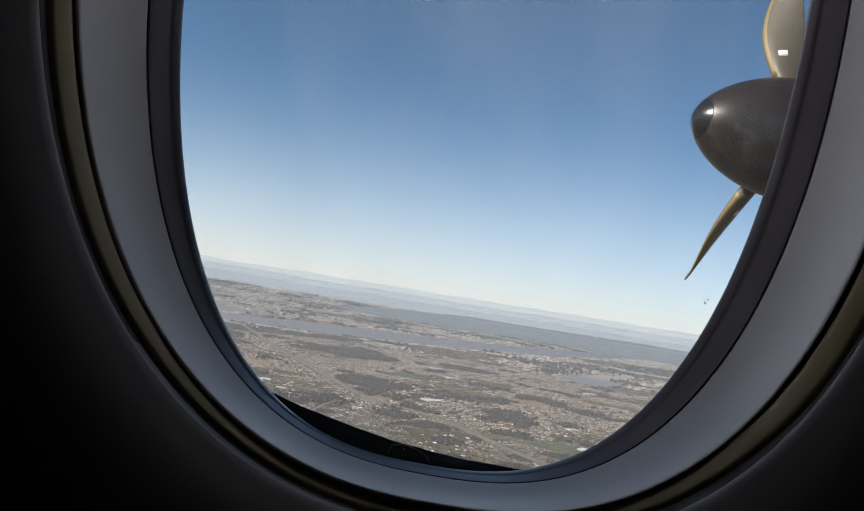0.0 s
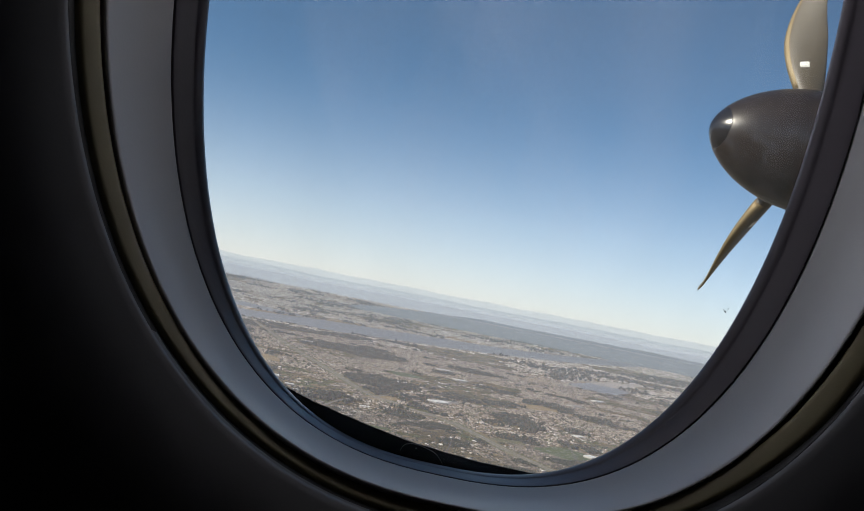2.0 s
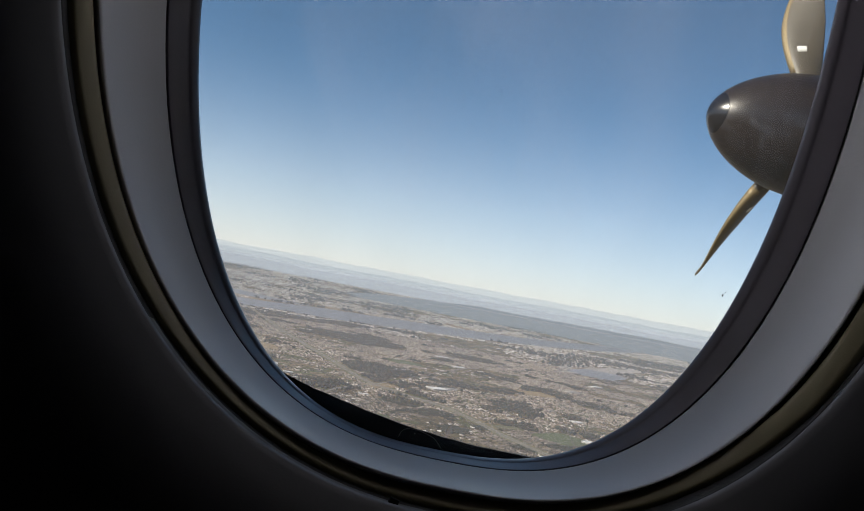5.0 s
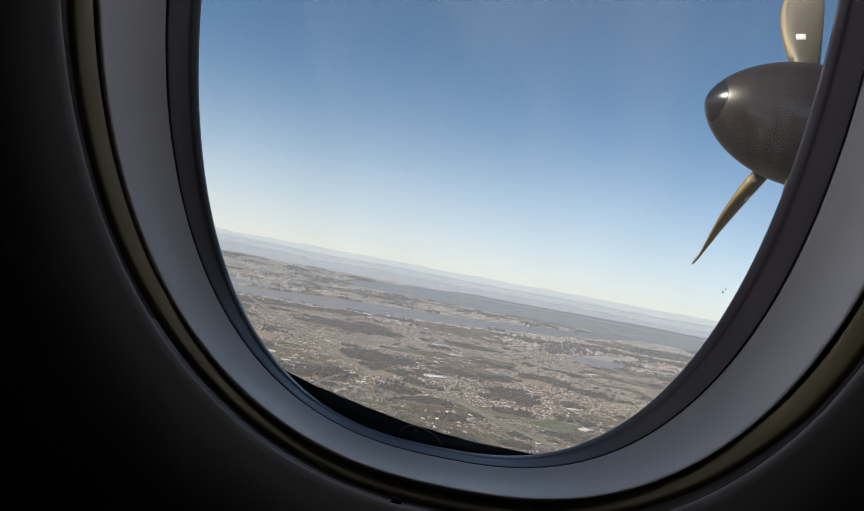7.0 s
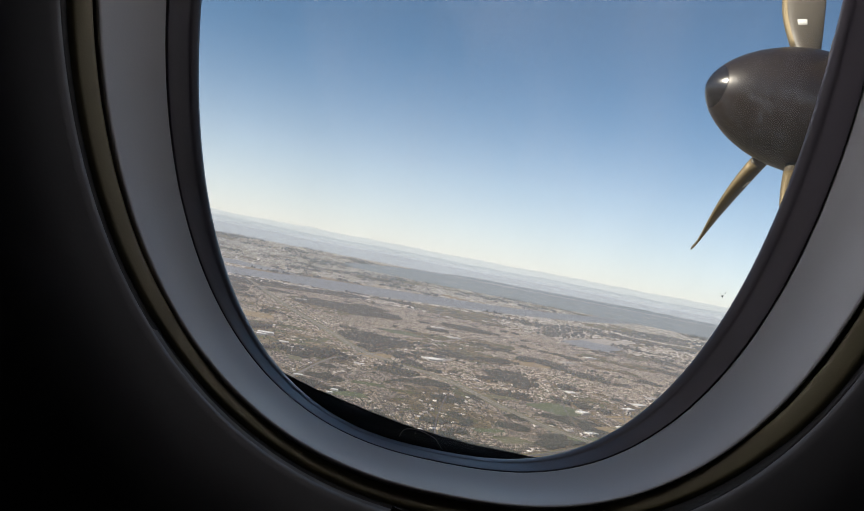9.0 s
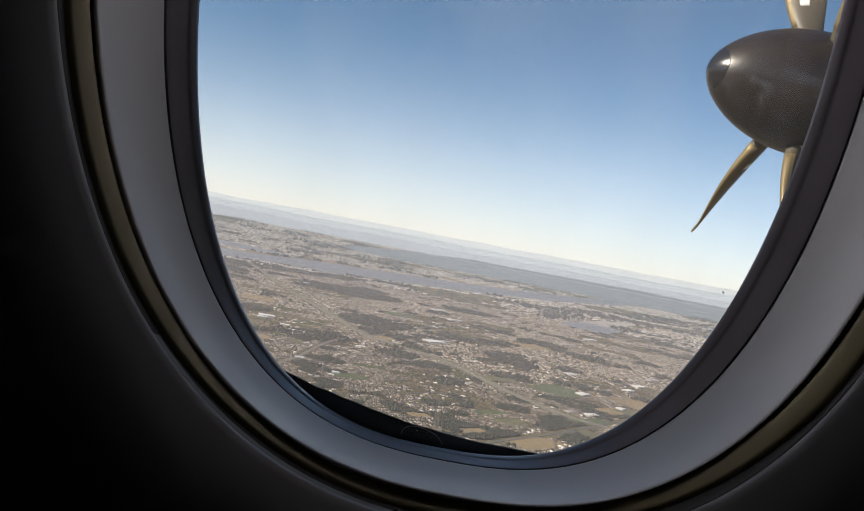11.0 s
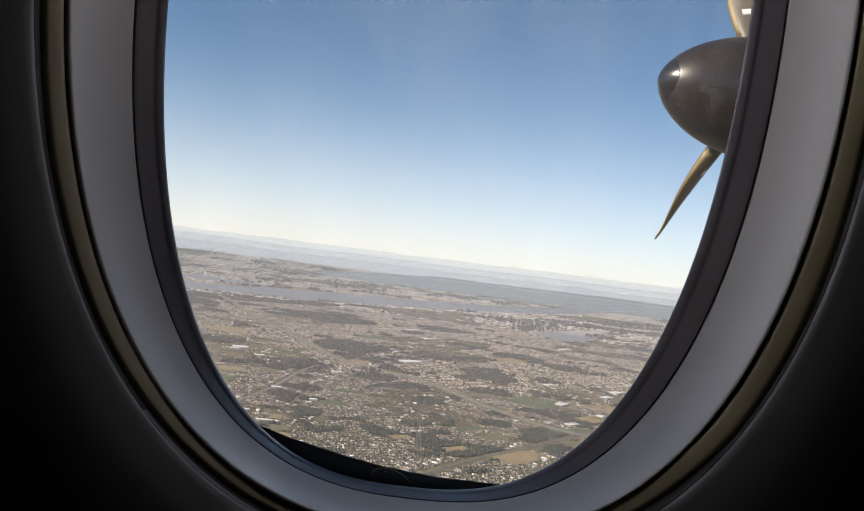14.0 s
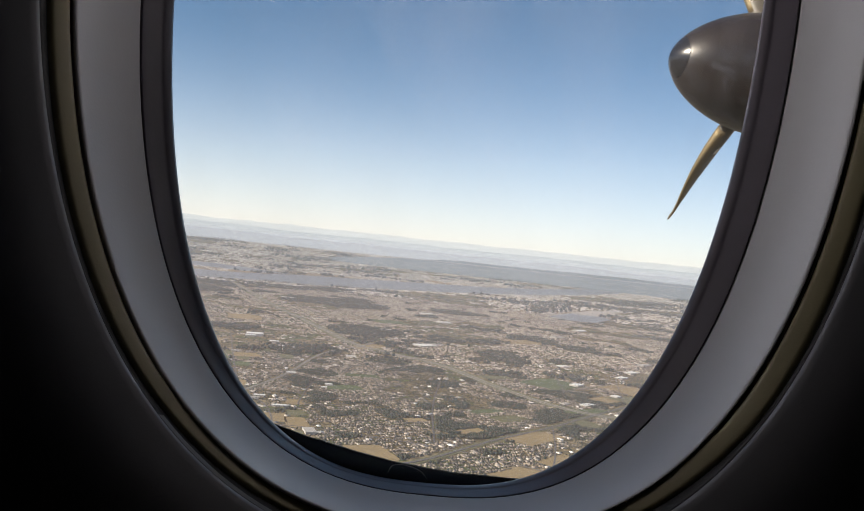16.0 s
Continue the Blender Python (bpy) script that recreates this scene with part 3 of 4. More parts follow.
# river, its sand banks, the lake
def band(name, near, far, z, mat, label, category, across=5):
    """Water or land between two banks, each a line that runs from left to right."""
    a, b = smooth_line([(*p, 0) for p in near], 8), smooth_line([(*p, 0) for p in far], 8)
    m = min(len(a), len(b))
    a, b = [a[round(k * (len(a) - 1) / (m - 1))] for k in range(m)], [b[round(k * (len(b) - 1) / (m - 1))] for k in range(m)]
    verts, faces = [], []
    for p, q in zip(a, b):
        for k in range(across + 1):
            c = p.lerp(q, k / across)
            verts.append((c.x, c.y, z + float(ground_z(c.length))))
    for k in range(m - 1):
        for j in range(across):
            v = k * (across + 1) + j
            faces.append((v, v + across + 1, v + across + 2, v + 1))
    return tagged(mesh_object(name, verts, faces, mat), label, category, kind="structure")


RIVER_NEAR = [(-900, 1600), (-420, 1660), (-153, 1722), (-17, 1780), (105, 1800), (245, 1890), (406, 2000), (593, 2140), (857, 2420), (1189, 2744), (1639, 3180)]
RIVER_FAR = [(-900, 1880), (-420, 1980), (-182, 2035), (-48, 2080), (85, 2240), (216, 2323), (404, 2450), (613, 2573), (848, 2700), (1166, 2940), (1600, 3290)]
CHANNEL_NEAR = [(-900, 2220), (-420, 2260), (-217, 2250), (-125, 2200), (-51, 2170), (40, 2215)]
CHANNEL_FAR = [(-900, 2500), (-420, 2530), (-244, 2517), (-143, 2486), (-57, 2390), (70, 2260)]
band("water_river", RIVER_NEAR, RIVER_FAR, 0.5, M_WATER, "pale blue-grey wide river", "river")
band("water_channel", CHANNEL_NEAR, CHANNEL_FAR, 0.5, M_WATER, "pale blue-grey channel behind the island", "river")
band("river_island", RIVER_FAR[:5], CHANNEL_NEAR[:5], 0.3, M_FIELD, "tan grassy river island", "island")
band("river_bank", RIVER_FAR[4:9], [(60, 2400), (240, 2500), (470, 2650), (700, 2780), (900, 2860)], 0.3, M_FIELD, "tan flat river bank beyond the water", "river bank")
LAKE, LAKE_SIZE = (640, 1500), (260, 110)
patch("water_lake", LAKE, LAKE_SIZE, 56, 0.14, M_WATER, "pale blue-grey lake", "lake", 0.6, 3, 60, 0.8)
patch("mudflat", (740, 1690), (620, 80), 52, 0.12, M_SAND, "pale dry mudflat beyond the lake", "mudflat", 0.6, 5, 60, 0.8)
patch("mudflat", (580, 1560), (420, 120), 52, 0.10, M_FIELD, "tan marsh behind the lake", "marsh", 0.5, 8, 60, 0.8)

# roads
HIGHWAY = [(-260, 2500), (-154, 2080), (-50, 1540), (3, 1227), (34, 1073), (68, 912), (92, 797), (122, 745), (161, 690), (189, 585), (216, 521), (252, 497), (330, 486), (520, 500)]
SPUR = [(-50, 450), (-20, 488), (18, 576), (55, 703), (98, 777), (167, 914), (228, 1044), (342, 1235), (460, 1400)]
RAIL = [(-80, 335), (17, 338), (39, 342), (52, 347), (87, 371), (127, 410), (183, 458), (227, 500), (289, 557), (380, 640)]
strip("verge_highway", HIGHWAY, 13, 0.10, 0.3, M_VERGE, "mown tan verge along the highway", "verge")
strip("road_highway", HIGHWAY, 2.2, 0.35, 0.3, M_ROAD, "pale dual carriageway", "road", side=2.2)
strip("road_highway", HIGHWAY, 2.2, 0.35, 0.3, M_ROAD, "pale dual carriageway", "road", side=-2.2)
strip("road_spur", SPUR, 2.6, 0.30, 0.3, M_ROAD, "pale two-lane arterial road", "road")
strip("verge_railway", RAIL, 5, 0.10, 0.3, M_VERGE, "mown verge along the railway", "verge")
strip("road_railway", RAIL, 1.7, 0.3, 0.3, M_STREET, "grey railway line and service road", "railway")
STREETS = [[(-31, 826), (-12, 547), (8, 464), (11, 388), (12, 330)], [(-90, 440), (-30, 454), (10, 461), (62, 494), (130, 540)], [(26, 480), (40, 560), (70, 660)], [(116, 300), (155, 380), (183, 458)],
           [(227, 500), (246, 600), (280, 720), (310, 850)], [(-80, 410), (10, 424), (95, 394), (150, 350)], [(95, 400), (115, 500), (142, 600)], [(280, 560), (330, 680), (390, 800)],
           [(142, 600), (246, 600), (380, 680)], [(-100, 640), (0, 640), (55, 690)], [(180, 730), (280, 720), (450, 800)], [(-10, 800), (100, 815), (230, 860), (400, 920)], [(50, 1020), (228, 1044), (400, 1040)], [(0, 1230), (260, 1260), (460, 1280)]]
for line in STREETS:
    strip("road_street", line, 0.9, 0.25, 0.2, M_STREET, "grey straight street", "road")
# slip roads of the interchange
strip("road_slip", [(62, 752), (92, 768), (112, 770), (140, 715)], 1.3, 0.38, 0.3, M_ROAD, "pale curving slip road", "road")
strip("road_slip", [(100, 830), (92, 786), (112, 740), (158, 722)], 1.3, 0.42, 0.3, M_ROAD, "pale curving slip road", "road")

# open fields: centre, size, turn, dry or green
FIELDS = [((121, 335), (58, 34), 38, 0), ((158, 376), (28, 18), 38, 0), ((160, 426), (40, 20), 40, 0), ((56, 380), (20, 20), 8, 0), ((10, 440), (18, 22), 5, 0), ((-8, 434), (12, 22), 5, 1),
          ((246, 626), (54, 40), 40, 1), ((60, 545), (26, 18), 10, 1), ((-19, 530), (16, 24), 5, 1), ((-22, 970), (40, 60), 5, 0), ((275, 570), (44, 22), 30, 0), ((124, 434), (20, 10), 30, 0),
          ((-35, 552), (14, 26), 5, 1), ((-10, 665), (22, 22), 8, 0), ((104, 776), (50, 22), 50, 0), ((228, 514), (40, 12), 30, 1), ((310, 630), (40, 24), 35, 0), ((80, 600), (26, 14), 0, 1), ((-50, 740), (30, 40), 5, 0),
          ((170, 1060), (50, 50), 20, 1), ((320, 940), (60, 40), 30, 0), ((80, 338), (12, 9), 20, 1), ((95, 455), (14, 9), 20, 0), ((30, 362), (14, 10), 8, 0), ((150, 494), (26, 10), 30, 1)]
rng = random.Random(77)
for row, y in enumerate(range(376, 700, 27)):
    for x in range(-62, 34, 17):
        if rng.random() < 0.55 and abs(x - 8) > 6:
            FIELDS.append(((x + rng.uniform(-2, 2), y + rng.uniform(-3, 3)), (rng.uniform(10, 15), rng.uniform(14, 24)), 6, rng.choice((0, 1, 2, 2))))
FIELDS += [((160, 475), (26, 14), 30, 2), ((330, 610), (60, 40), 20, 0), ((300, 575), (50, 30), 20, 2), ((60, 372), (20, 22), 8, 0), ((200, 640), (30, 16), 20, 2), ((212, 470), (18, 20), 20, 2)]
COVER = ((M_FIELD, "dry tan grass field"), (M_GREEN, "green turf field"), (M_VERGE, "olive rough pasture"))
for i, (c, s, t, g) in enumerate(FIELDS):
    patch("field", c, s, t, 0.14 + 0.004 * (i % 7), COVER[g][0], COVER[g][1], "field", 0.2, 20 + i, 32, 0.35)


def line_points(pts):
    return [(p.x, p.y) for p in smooth_line([(*p, 0) for p in pts], 8)]


BLOCKED = [(np.array(line_points(p)), w) for p, w in [(HIGHWAY, 7.5), (SPUR, 2.8), (RAIL, 4.5)] + [(p, 1.5) for p in STREETS]]


def clear_of(xy):
    """True where no water, road or open field lies."""
    ok = np.ones(len(xy), bool)
    for near, far in ((RIVER_NEAR, RIVER_FAR), (CHANNEL_NEAR, CHANNEL_FAR)):
        (ax, ay), (bx, by) = zip(*near), zip(*far)
        ok &= ~((xy[:, 1] > np.interp(xy[:, 0], ax, ay) - 4) & (xy[:, 1] < np.interp(xy[:, 0], bx, by) + 4) & (xy[:, 0] < max(ax)))
    for line, w in BLOCKED:
        a, b = line[:-1], line[1:]
        for p, q in zip(a, b):
            d = q - p
            t = np.clip(((xy - p) @ d) / (d @ d), 0, 1)
            ok &= np.hypot(*(xy - p - t[:, None] * d).T) > w
    for c, s, t, g in FIELDS:
        ca, sa = math.cos(radians(t)), math.sin(radians(t))
        d = xy - np.array(c)
        ok &= ~((np.abs(d @ (ca, sa)) < s[0] * 0.5) & (np.abs(d @ (-sa, ca)) < s[1] * 0.5))
    for c, s, t in ((LAKE, LAKE_SIZE, 56), ((740, 1690), (560, 80), 52)):
        ca, sa = math.cos(radians(t)), math.sin(radians(t))
        d = xy - np.array(c)
        ok &= (d @ (ca, sa) / s[0] * 2) ** 2 + (d @ (-sa, ca) / s[1] * 2) ** 2 > 1
    return ok


def field_value(xy, scale, seed):
    return np.array([noise.noise((x / scale, y / scale, seed)) for x, y in xy.tolist()])


WOODS = [((120, 912), 60), ((113, 690), 24), ((140, 655), 20), ((348, 976), 42), ((244, 781), 30), ((76, 369), 7), ((50, 407), 8), ((142, 589), 17), ((47, 600), 17), ((215, 660), 22), ((173, 518), 15), ((190, 555), 13), ((35, 390), 6), ((195, 372), 14), ((182, 355), 10), ((260, 900), 28), ((-30, 860), 36), ((120, 1330), 110), ((-140, 1400), 100), ((330, 1330), 60), ((285, 480), 16), ((205, 497), 22), ((192, 470), 14), ((230, 462), 16), ((86, 367), 8), ((10, 403), 6), ((208, 899), 34), ((351, 994), 36), ((245, 752), 26), ((273, 670), 24), ((50, 654), 12), ((118, 817), 40), ((-330, 1530), 80), ((-210, 1545), 80), ((-90, 1575), 75), ((30, 1620), 75), ((140, 1690), 70), ((250, 1770), 60)]


def wooded(xy):
    v = field_value(xy, 70, 3.3) + 0.5 * field_value(xy, 18, 8.1) - 0.2
    for c, r in WOODS:
        d = np.hypot(*(xy - np.array(c)).T)
        close = d < 1.5 * r
        v[close] = np.maximum(v[close], 1.2 * (1 - d[close] / r) + 0.35 * field_value(xy[close], r * 0.5, 4.4))
    return v


RNG = np.random.default_rng(11)


def sector(n, r0, r1, az0=-16, az1=44):
    az, r = np.radians(RNG.uniform(az0, az1, n)), np.sqrt(RNG.uniform(r0 * r0, r1 * r1, n))
    return np.stack([r * np.sin(az), r * np.cos(az)], 1)


def grid_lots(r0, r1, step):
    """House lots along rows of streets, whose bearing changes from district to district."""
    k = np.arange(-r1, r1, step)
    gx, gy = np.meshgrid(k, k)
    xy = np.stack([gx.ravel(), gy.ravel()], 1)
    xy += RNG.uniform(-0.22, 0.22, xy.shape) * step
    row = np.round(gy.ravel() / step).astype(int) % 3
    xy = xy[row != 0]
    turn = radians(22)
    xy = xy @ np.array([[math.cos(turn), math.sin(turn)], [-math.sin(turn), math.cos(turn)]])
    r, az = np.hypot(*xy.T), np.degrees(np.arctan2(xy[:, 0], xy[:, 1]))
    return xy[(r > r0) & (r < r1) & (az > -16) & (az < 44)]


def houses(name, xy, lo, hi, tall, label, mat=None, gable=1.55):
    n = len(xy)
    w, d = RNG.uniform(lo, hi, n), RNG.uniform(lo, hi, n) * 1.35
    h = RNG.uniform(0.75, 1.25, n) * tall
    turn = radians(22) + RNG.choice([0, math.pi / 2], n) + RNG.normal(0, 0.12, n)
    base = np.array([(-.5, -.5, 0), (.5, -.5, 0), (.5, .5, 0), (-.5, .5, 0), (-.5, -.5, 1), (.5, -.5, 1), (.5, .5, 1), (-.5, .5, 1), (0, -.5, gable), (0, .5, gable)])
    v = base[None] * np.stack([w, d, h], 1)[:, None]
    c, s = np.cos(turn)[:, None], np.sin(turn)[:, None]
    v = np.stack([v[..., 0] * c - v[..., 1] * s + xy[:, :1], v[..., 0] * s + v[..., 1] * c + xy[:, 1:], v[..., 2] + ground_z(np.hypot(*xy.T))[:, None]], -1)
    o = 10 * np.arange(n)[:, None]
    quads = np.array([(0, 1, 5, 4), (1, 2, 6, 5), (2, 3, 7, 6), (3, 0, 4, 7), (5, 6, 9, 8), (7, 4, 8, 9)]).ravel()
    tris = np.array([(4, 5, 8), (6, 7, 9)]).ravel()
    return tagged(fast_mesh(name, v.reshape(-1, 3), [(o + quads).reshape(-1, 4), (o + tris).reshape(-1, 3)], mat or M_ROOF), label, "houses", kind="stuff")


def trees(name, xy, lo, hi, label):
    n = len(xy)
    g = (1 + 5 ** 0.5) / 2
    ico = np.array([(-1, g, 0), (1, g, 0), (-1, -g, 0), (1, -g, 0), (0, -1, g), (0, 1, g), (0, -1, -g), (0, 1, -g), (g, 0, -1), (g, 0, 1), (-g, 0, -1), (-g, 0, 1)]) / 1.902
    tri = [(0, 11, 5), (0, 5, 1), (0, 1, 7), (0, 7, 10), (0, 10, 11), (1, 5, 9), (5, 11, 4), (11, 10, 2), (10, 7, 6), (7, 1, 8), (3, 9, 4), (3, 4, 2), (3, 2, 6), (3, 6, 8), (3, 8, 9), (4, 9, 5), (2, 4, 11), (6, 2, 10), (8, 6, 7), (9, 8, 1)]
    size = RNG.uniform(lo, hi, n)
    v = ico[None] * RNG.uniform(0.7, 1.25, (n, 12, 1)) * size[:, None, None] * np.array([1, 1, 1.05])
    turn = RNG.uniform(0, 6.28, n)
    c, s = np.cos(turn)[:, None], np.sin(turn)[:, None]
    v = np.stack([v[..., 0] * c - v[..., 1] * s + xy[:, :1], v[..., 0] * s + v[..., 1] * c + xy[:, 1:], v[..., 2] + size[:, None] * 0.9 + ground_z(np.hypot(*xy.T))[:, None]], -1)
    faces = (12 * np.arange(n)[:, None] + np.array(tri).ravel()).reshape(-1, 3)
    return tagged(fast_mesh(name, v.reshape(-1, 3), [faces], M_TREES), label, "trees", kind="stuff")


# houses: near districts, middle districts, far districts
near = grid_lots(275, 690, 1.75)
near = near[clear_of(near)]
keep = (field_value(near, 85, 1.7) + 0.4 * field_value(near, 20, 6.0) > -0.3) & (wooded(near) < 0.2) & (RNG.random(len(near)) < 0.85)
houses("houses_near", near[keep], 0.7, 1.15, 0.42, "rows of small houses with grey, brown and pale roofs")
mid = grid_lots(690, 1620, 2.6)
mid = mid[clear_of(mid)]
keep = (field_value(mid, 150, 1.7) + 0.4 * field_value(mid, 40, 6.0) > -0.32) & (wooded(mid) < 0.2) & (RNG.random(len(mid)) < 0.72)
houses("houses_middle", mid[keep], 0.7, 1.65, 0.46, "districts of small houses and sheds with pale roofs", M_MIXED)
far = sector(130000, 1620, 4500)
far = far[clear_of(far)]
v = field_value(far, 260, 1.7) + 0.6 * field_value(far, 90, 6.0)
bright = v > 0.2
keep = (v > -0.3) & (RNG.random(len(far)) < 0.55) & ~bright
houses("sheds_far", far[bright], 2.5, 8.0, 1.3, "far pale industrial roofs in clusters", M_SHEET, 1.1)
houses("houses_far", far[keep], 1.6, 4.4, 1.0, "far city districts with pale roofs", M_PALE)

# shops and yards along the roads
lots = []
for line, reach, count in ((SPUR, 18, 560), (HIGHWAY, 28, 380), *((p, 10, 110) for p in STREETS)):
    pts = np.array(line_points(line))
    pick = pts[RNG.integers(0, len(pts), count)] + RNG.normal(0, reach, (count, 2))
    lots.append(pick)
lots = np.concatenate(lots)
lots = lots[clear_of(lots) & (wooded(lots) < 0.25)]
houses("shops", lots, 0.9, 2.9, 0.5, "pale-roofed shops and yards along the roads", M_PALE, 1.06)

def plant(name, count, r0, r1, small, large, share, label):
    """Closed woods of large crowns where the land is wooded, and scattered garden trees elsewhere."""
    spots = sector(count, r0, r1)
    spots = spots[clear_of(spots)]
    v = wooded(spots)
    deep, loose = spots[v > 0.25], spots[(v <= 0.25) & (RNG.random(len(spots)) < share)]
    trees(name, np.concatenate([deep, loose]), np.concatenate([np.full(len(deep), large[0]), np.full(len(loose), small[0])]), np.concatenate([np.full(len(deep), large[1]), np.full(len(loose), small[1])]), label)


plant("trees_near", 150000, 275, 690, (0.28, 0.5), (0.5, 0.85), 0.2, "dark closed woods and garden trees between the houses")
plant("trees_middle", 120000, 690, 1850, (0.5, 0.85), (0.9, 1.7), 0.2, "dark closed woods between the districts")
wood = sector(36000, 1620, 4500)
wood = wood[clear_of(wood)]
trees("trees_far", wood[field_value(wood, 260, 9.0) + 0.5 * field_value(wood, 80, 2.0) > 0.12], 2.0, 4.0, "far dark woods")


# large flat-roofed buildings
def shed(centre, size, turn, height, roof, label):
    ob = empty("warehouse", pose(centre[0], centre[1], 0, 0, 0, turn), label, "warehouse", "large flat-roofed buildings")
    w, d, h = size[0] / 2, size[1] / 2, height
    bm = bmesh.new()
    bmesh.ops.create_cube(bm, size=1, matrix=Matrix.Translation((0, 0, h / 2)) @ Matrix.Diagonal((2 * w, 2 * d, h, 1)))
    part("wall", bm, M_WALL, ob, smooth=False)
    bm = bmesh.new()
    bmesh.ops.create_cube(bm, size=1, matrix=Matrix.Translation((0, 0, h + 0.06)) @ Matrix.Diagonal((2 * w + 0.1, 2 * d + 0.1, 0.12, 1)))
    bmesh.ops.bevel(bm, geom=list(bm.edges), offset=0.03, segments=1)
    part("roof", bm, roof, ob, smooth=False)
    return ob


SHEDS = [((-6, 798), (16, 12), 5, 2.4), ((-10, 788), (10, 7), 5, 1.6), ((13, 757), (9, 6), 5, 1.4), ((30, 411), (6, 11), 8, 1.2), ((27, 373), (6, 4), 8, 1.0), ((13, 400), (7, 7), 8, 1.0), ((173, 820), (24, 14), 30, 1.6), ((190, 838), (14, 8), 30, 1.4),
         ((268, 626), (12, 8), 40, 1.4), ((284, 583), (7, 6), 40, 1.2), ((240, 537), (12, 6), 30, 1.2), ((222, 536), (6, 4), 30, 1.2), ((50, 549), (5, 4), 5, 1.2), ((46, 538), (4, 3), 5, 1), ((3, 497), (7, 3), 5, 0.9), ((-1, 488), (7, 3), 5, 0.9), ((15, 470), (9, 3), 5, 0.9), ((25, 589), (7, 4), 5, 0.9),
         ((81, 697), (9, 4), 20, 1), ((-20, 680), (7, 5), 5, 1), ((136, 336), (4, 3), 38, 0.7), ((88, 340), (5, 3), 20, 0.7), ((160, 355), (5, 3), 38, 0.7), ((34, 352), (8, 2.4), 10, 0.7), ((46, 355), (8, 2.4), 10, 0.7), ((340, 690), (14, 7), 35, 1.2), ((370, 730), (16, 8), 35, 1.2), ((420, 800), (20, 8), 35, 1.4),
         ((300, 740), (12, 8), 30, 1.2), ((150, 950), (16, 8), 20, 1.4), ((260, 1118), (22, 10), 30, 1.6), ((410, 1040), (24, 10), 30, 1.6), ((40, 1330), (24, 12), 10, 2), ((500, 1180), (26, 10), 35, 2), ((260, 1245), (24, 10), 20, 2), ((30, 730), (10, 5), 5, 1.1), ((20, 730), (7, 5), 5, 1.1), ((24, 710), (8, 4), 5, 1)]
for i, (c, s, t, h) in enumerate(SHEDS):
    pale = i % 4 != 3
    shed(c, s, t, h, M_WHITE if pale else M_WALL, "white flat-roofed warehouse among houses" if pale else "grey flat-roofed warehouse among houses")

# far city towers
for i in range(26):
    rng = random.Random(100 + i)
    x, y = polar(rng.gauss(9, 2.0), rng.gauss(2800, 130))
    h = rng.uniform(3, 8)
    ob = empty("city_tower", pose(x, y, float(ground_z(math.hypot(x, y))), 0, 0, rng.uniform(0, 40)), "pale far city tower block", "tower", "towers of the far city centre")
    bm = bmesh.new()
    bmesh.ops.create_cube(bm, size=1, matrix=Matrix.Translation((0, 0, h / 2)) @ Matrix.Diagonal((rng.uniform(3, 6), rng.uniform(3, 6), h, 1)))
    part("shaft", bm, M_WALL, ob, smooth=False)
    bm = bmesh.new()
    bmesh.ops.create_cube(bm, size=1, matrix=Matrix.Translation((0, 0, h + 0.3)) @ Matrix.Diagonal((2, 2, 0.6, 1)))
    part("roof_plant", bm, M_WALL, ob, smooth=False)


# ---- distance: wooded ridge, far hills, haze ----
def ridge(name, az0, az1, r_at, top_at, depth, mat, label, n=160, m=8):
    verts, faces = [], []
    for i in range(n + 1):
        az = az0 + (az1 - az0) * i / n
        r, top = r_at(az), top_at(az)
        for j in range(m + 1):
            u = j / m
            x, y = polar(az, r + depth * (u - 0.5))
            rough = 1 + noise.noise((x / 60, y / 60, 2.0))
            verts.append((x, y, top * math.sin(math.pi * u) * (1 + (rough - 1) * 0.02) - 0.5))
    for i in range(n):
        for j in range(m):
            a = i * (m + 1) + j
            faces.append((a, a + m + 1, a + m + 2, a + 1))
    return tagged(mesh_object(name, verts, faces, mat, smooth=True), label, "hills", kind="structure")


def rough_top(a, seed):
    """Small unevenness of a skyline, long swells with finer ones on them."""
    return 0.6 * noise.noise((a * 0.09, seed, 0)) + 0.2 * noise.noise((a * 0.4, seed, 1)) + 0.05 * noise.noise((a * 1.7, seed, 2)) + 0.025 * noise.noise((a * 6, seed, 3))


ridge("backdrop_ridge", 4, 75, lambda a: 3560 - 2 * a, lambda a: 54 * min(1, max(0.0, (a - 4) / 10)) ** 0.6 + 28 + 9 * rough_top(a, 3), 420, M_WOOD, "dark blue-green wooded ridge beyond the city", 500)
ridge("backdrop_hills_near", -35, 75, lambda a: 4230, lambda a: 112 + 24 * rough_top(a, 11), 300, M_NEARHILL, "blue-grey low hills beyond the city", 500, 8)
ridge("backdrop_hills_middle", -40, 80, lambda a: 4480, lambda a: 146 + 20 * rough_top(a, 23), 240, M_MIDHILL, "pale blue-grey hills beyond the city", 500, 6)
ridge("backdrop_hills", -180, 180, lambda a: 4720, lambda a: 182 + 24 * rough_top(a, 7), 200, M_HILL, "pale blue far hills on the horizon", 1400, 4)


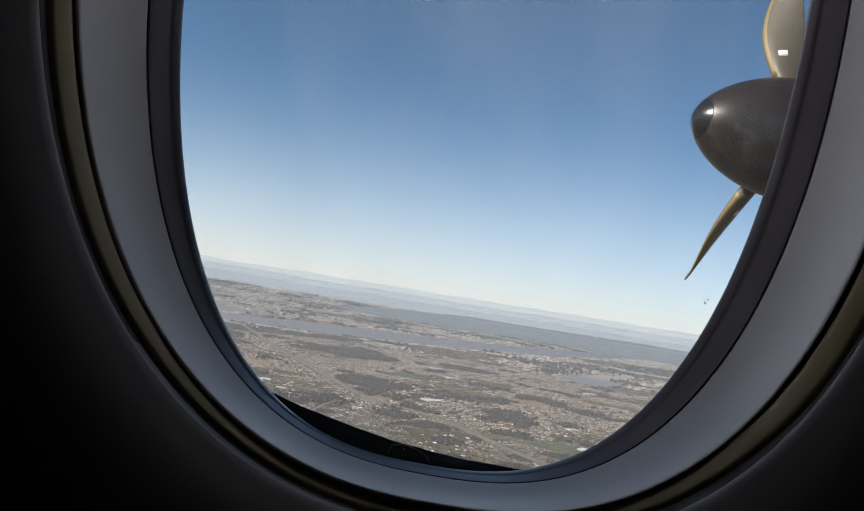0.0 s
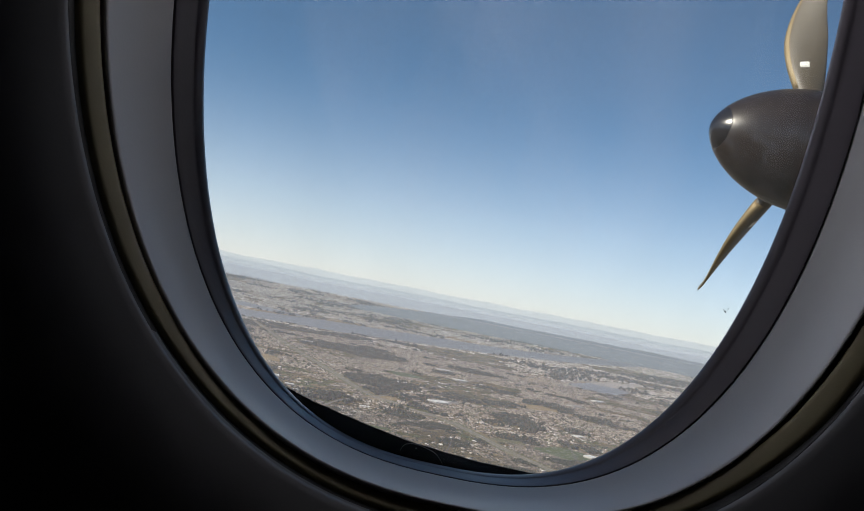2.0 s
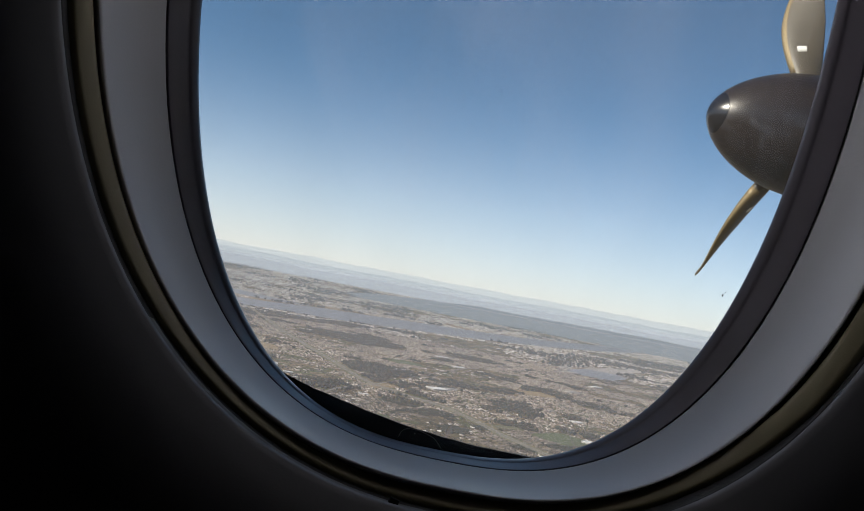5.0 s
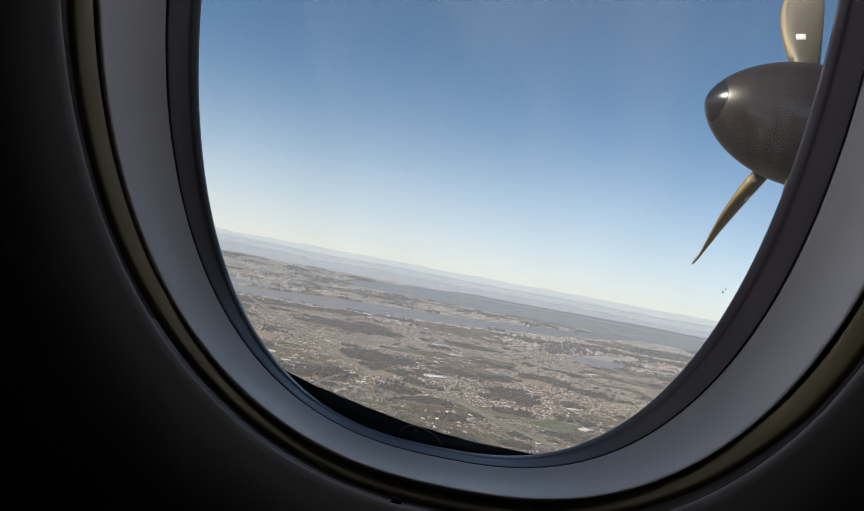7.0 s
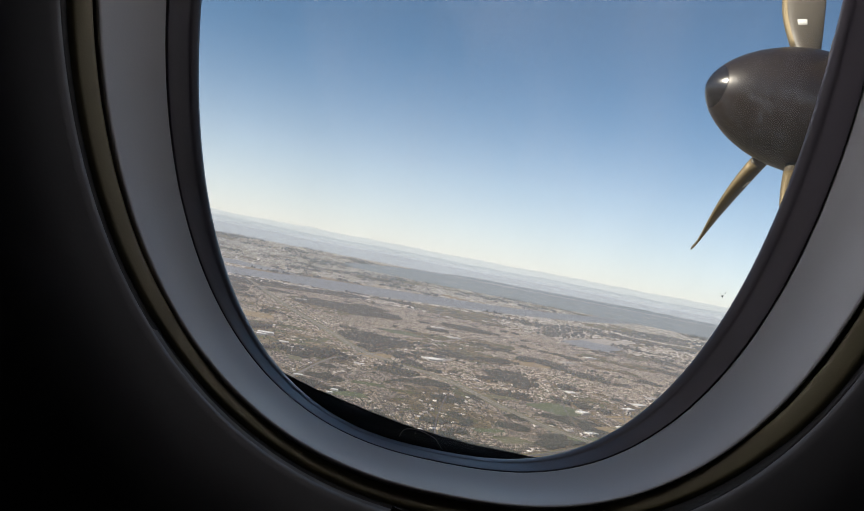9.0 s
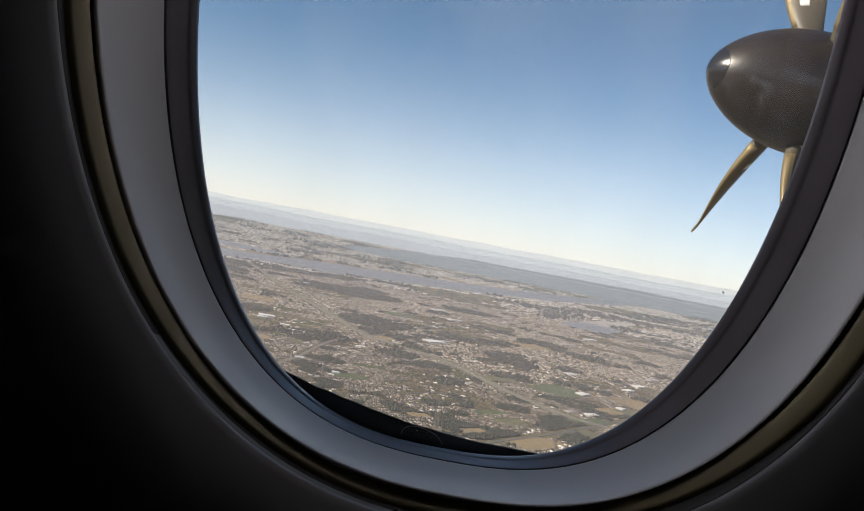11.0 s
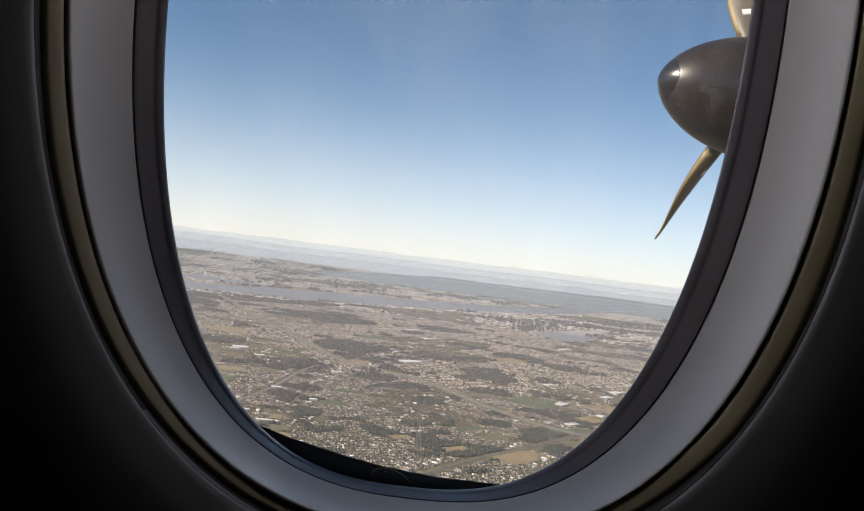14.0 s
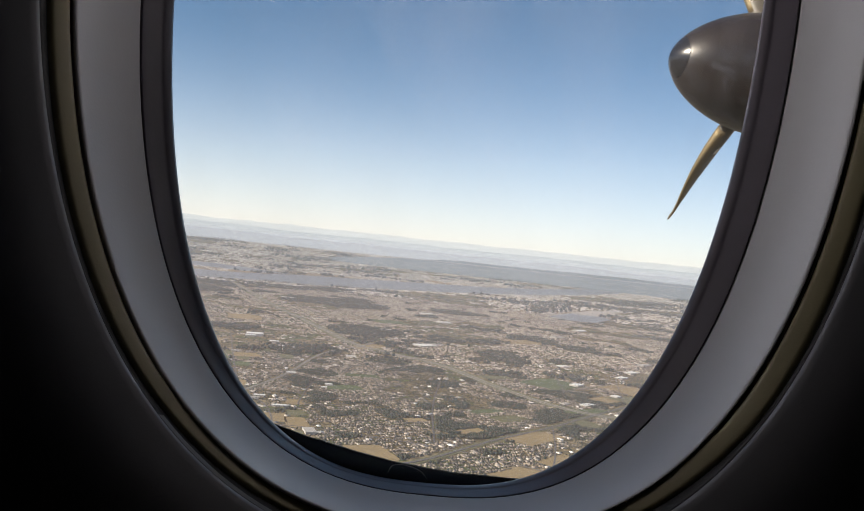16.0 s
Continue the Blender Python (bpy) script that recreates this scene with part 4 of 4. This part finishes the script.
# Haze painted as a diffuse tint, its cover set by distance from the origin.
def haze_material():
    m = bpy.data.materials.new("haze_sheet")
    m.use_nodes = True
    n, l = m.node_tree.nodes, m.node_tree.links
    n.remove(n["Principled BSDF"])
    geo, sep, comb, length = n.new("ShaderNodeNewGeometry"), n.new("ShaderNodeSeparateXYZ"), n.new("ShaderNodeCombineXYZ"), n.new("ShaderNodeVectorMath")
    length.operation = "LENGTH"
    l.new(geo.outputs["Position"], sep.inputs[0])
    l.new(sep.outputs[0], comb.inputs[0])
    l.new(sep.outputs[1], comb.inputs[1])
    l.new(comb.outputs[0], length.inputs[0])
    ramp, rng = n.new("ShaderNodeValToRGB"), n.new("ShaderNodeMapRange")
    rng.inputs[1].default_value, rng.inputs[2].default_value = 200, 4200
    l.new(length.outputs["Value"], rng.inputs[0])
    l.new(rng.outputs[0], ramp.inputs[0])
    stops = [(0.0, 0.02), (0.05, 0.06), (0.13, 0.14), (0.3, 0.23), (0.5, 0.28), (0.78, 0.32), (0.93, 0.3), (1.0, 0.0)]
    while len(ramp.color_ramp.elements) < len(stops):
        ramp.color_ramp.elements.new(0.5)
    for e, (at, v) in zip(ramp.color_ramp.elements, stops):
        e.position, e.color = at, (v, v, v, 1)
    clear, air, mix = n.new("ShaderNodeBsdfTransparent"), n.new("ShaderNodeBsdfDiffuse"), n.new("ShaderNodeMixShader")
    tint, fade = n.new("ShaderNodeMix"), n.new("ShaderNodeMapRange")
    tint.data_type = "RGBA"
    tint.inputs[6].default_value, tint.inputs[7].default_value = (*HAZE_NEAR, 1), (*HAZE_FAR, 1)
    fade.inputs[1].default_value, fade.inputs[2].default_value = 500, 2300
    l.new(length.outputs["Value"], fade.inputs[0])
    l.new(fade.outputs[0], tint.inputs[0])
    l.new(tint.outputs[2], air.inputs[0])
    under, both = n.new("ShaderNodeBsdfTranslucent"), n.new("ShaderNodeAddShader")
    under.inputs[0].default_value = (0.05, 0.05, 0.06, 1)
    l.new(air.outputs[0], both.inputs[0])
    l.new(under.outputs[0], both.inputs[1])
    l.new(ramp.outputs[0], mix.inputs[0])
    l.new(clear.outputs[0], mix.inputs[1])
    l.new(both.outputs[0], mix.inputs[2])
    l.new(mix.outputs[0], n["Material Output"].inputs[0])
    return m


# one see-through sheet imitates distance haze, rising with distance from near land to hilltops
verts, faces = [], []
rs = [240 + (4250 - 240) * (k / 60) ** 1.4 for k in range(61)]
for r in rs:
    z = 1.5 + (r - 240) * 0.016 + float(ground_z(r))
    verts += [(r * math.sin(2 * math.pi * k / 120), r * math.cos(2 * math.pi * k / 120), z) for k in range(120)]
for j in range(len(rs) - 1):
    for k in range(120):
        faces.append((j * 120 + k, j * 120 + (k + 1) % 120, (j + 1) * 120 + (k + 1) % 120, (j + 1) * 120 + k))
tagged(mesh_object("backdrop_haze_sheet", verts, faces, haze_material(), smooth=True), "see-through sheet imitating pale blue distance haze over the land", "haze", kind="structure")
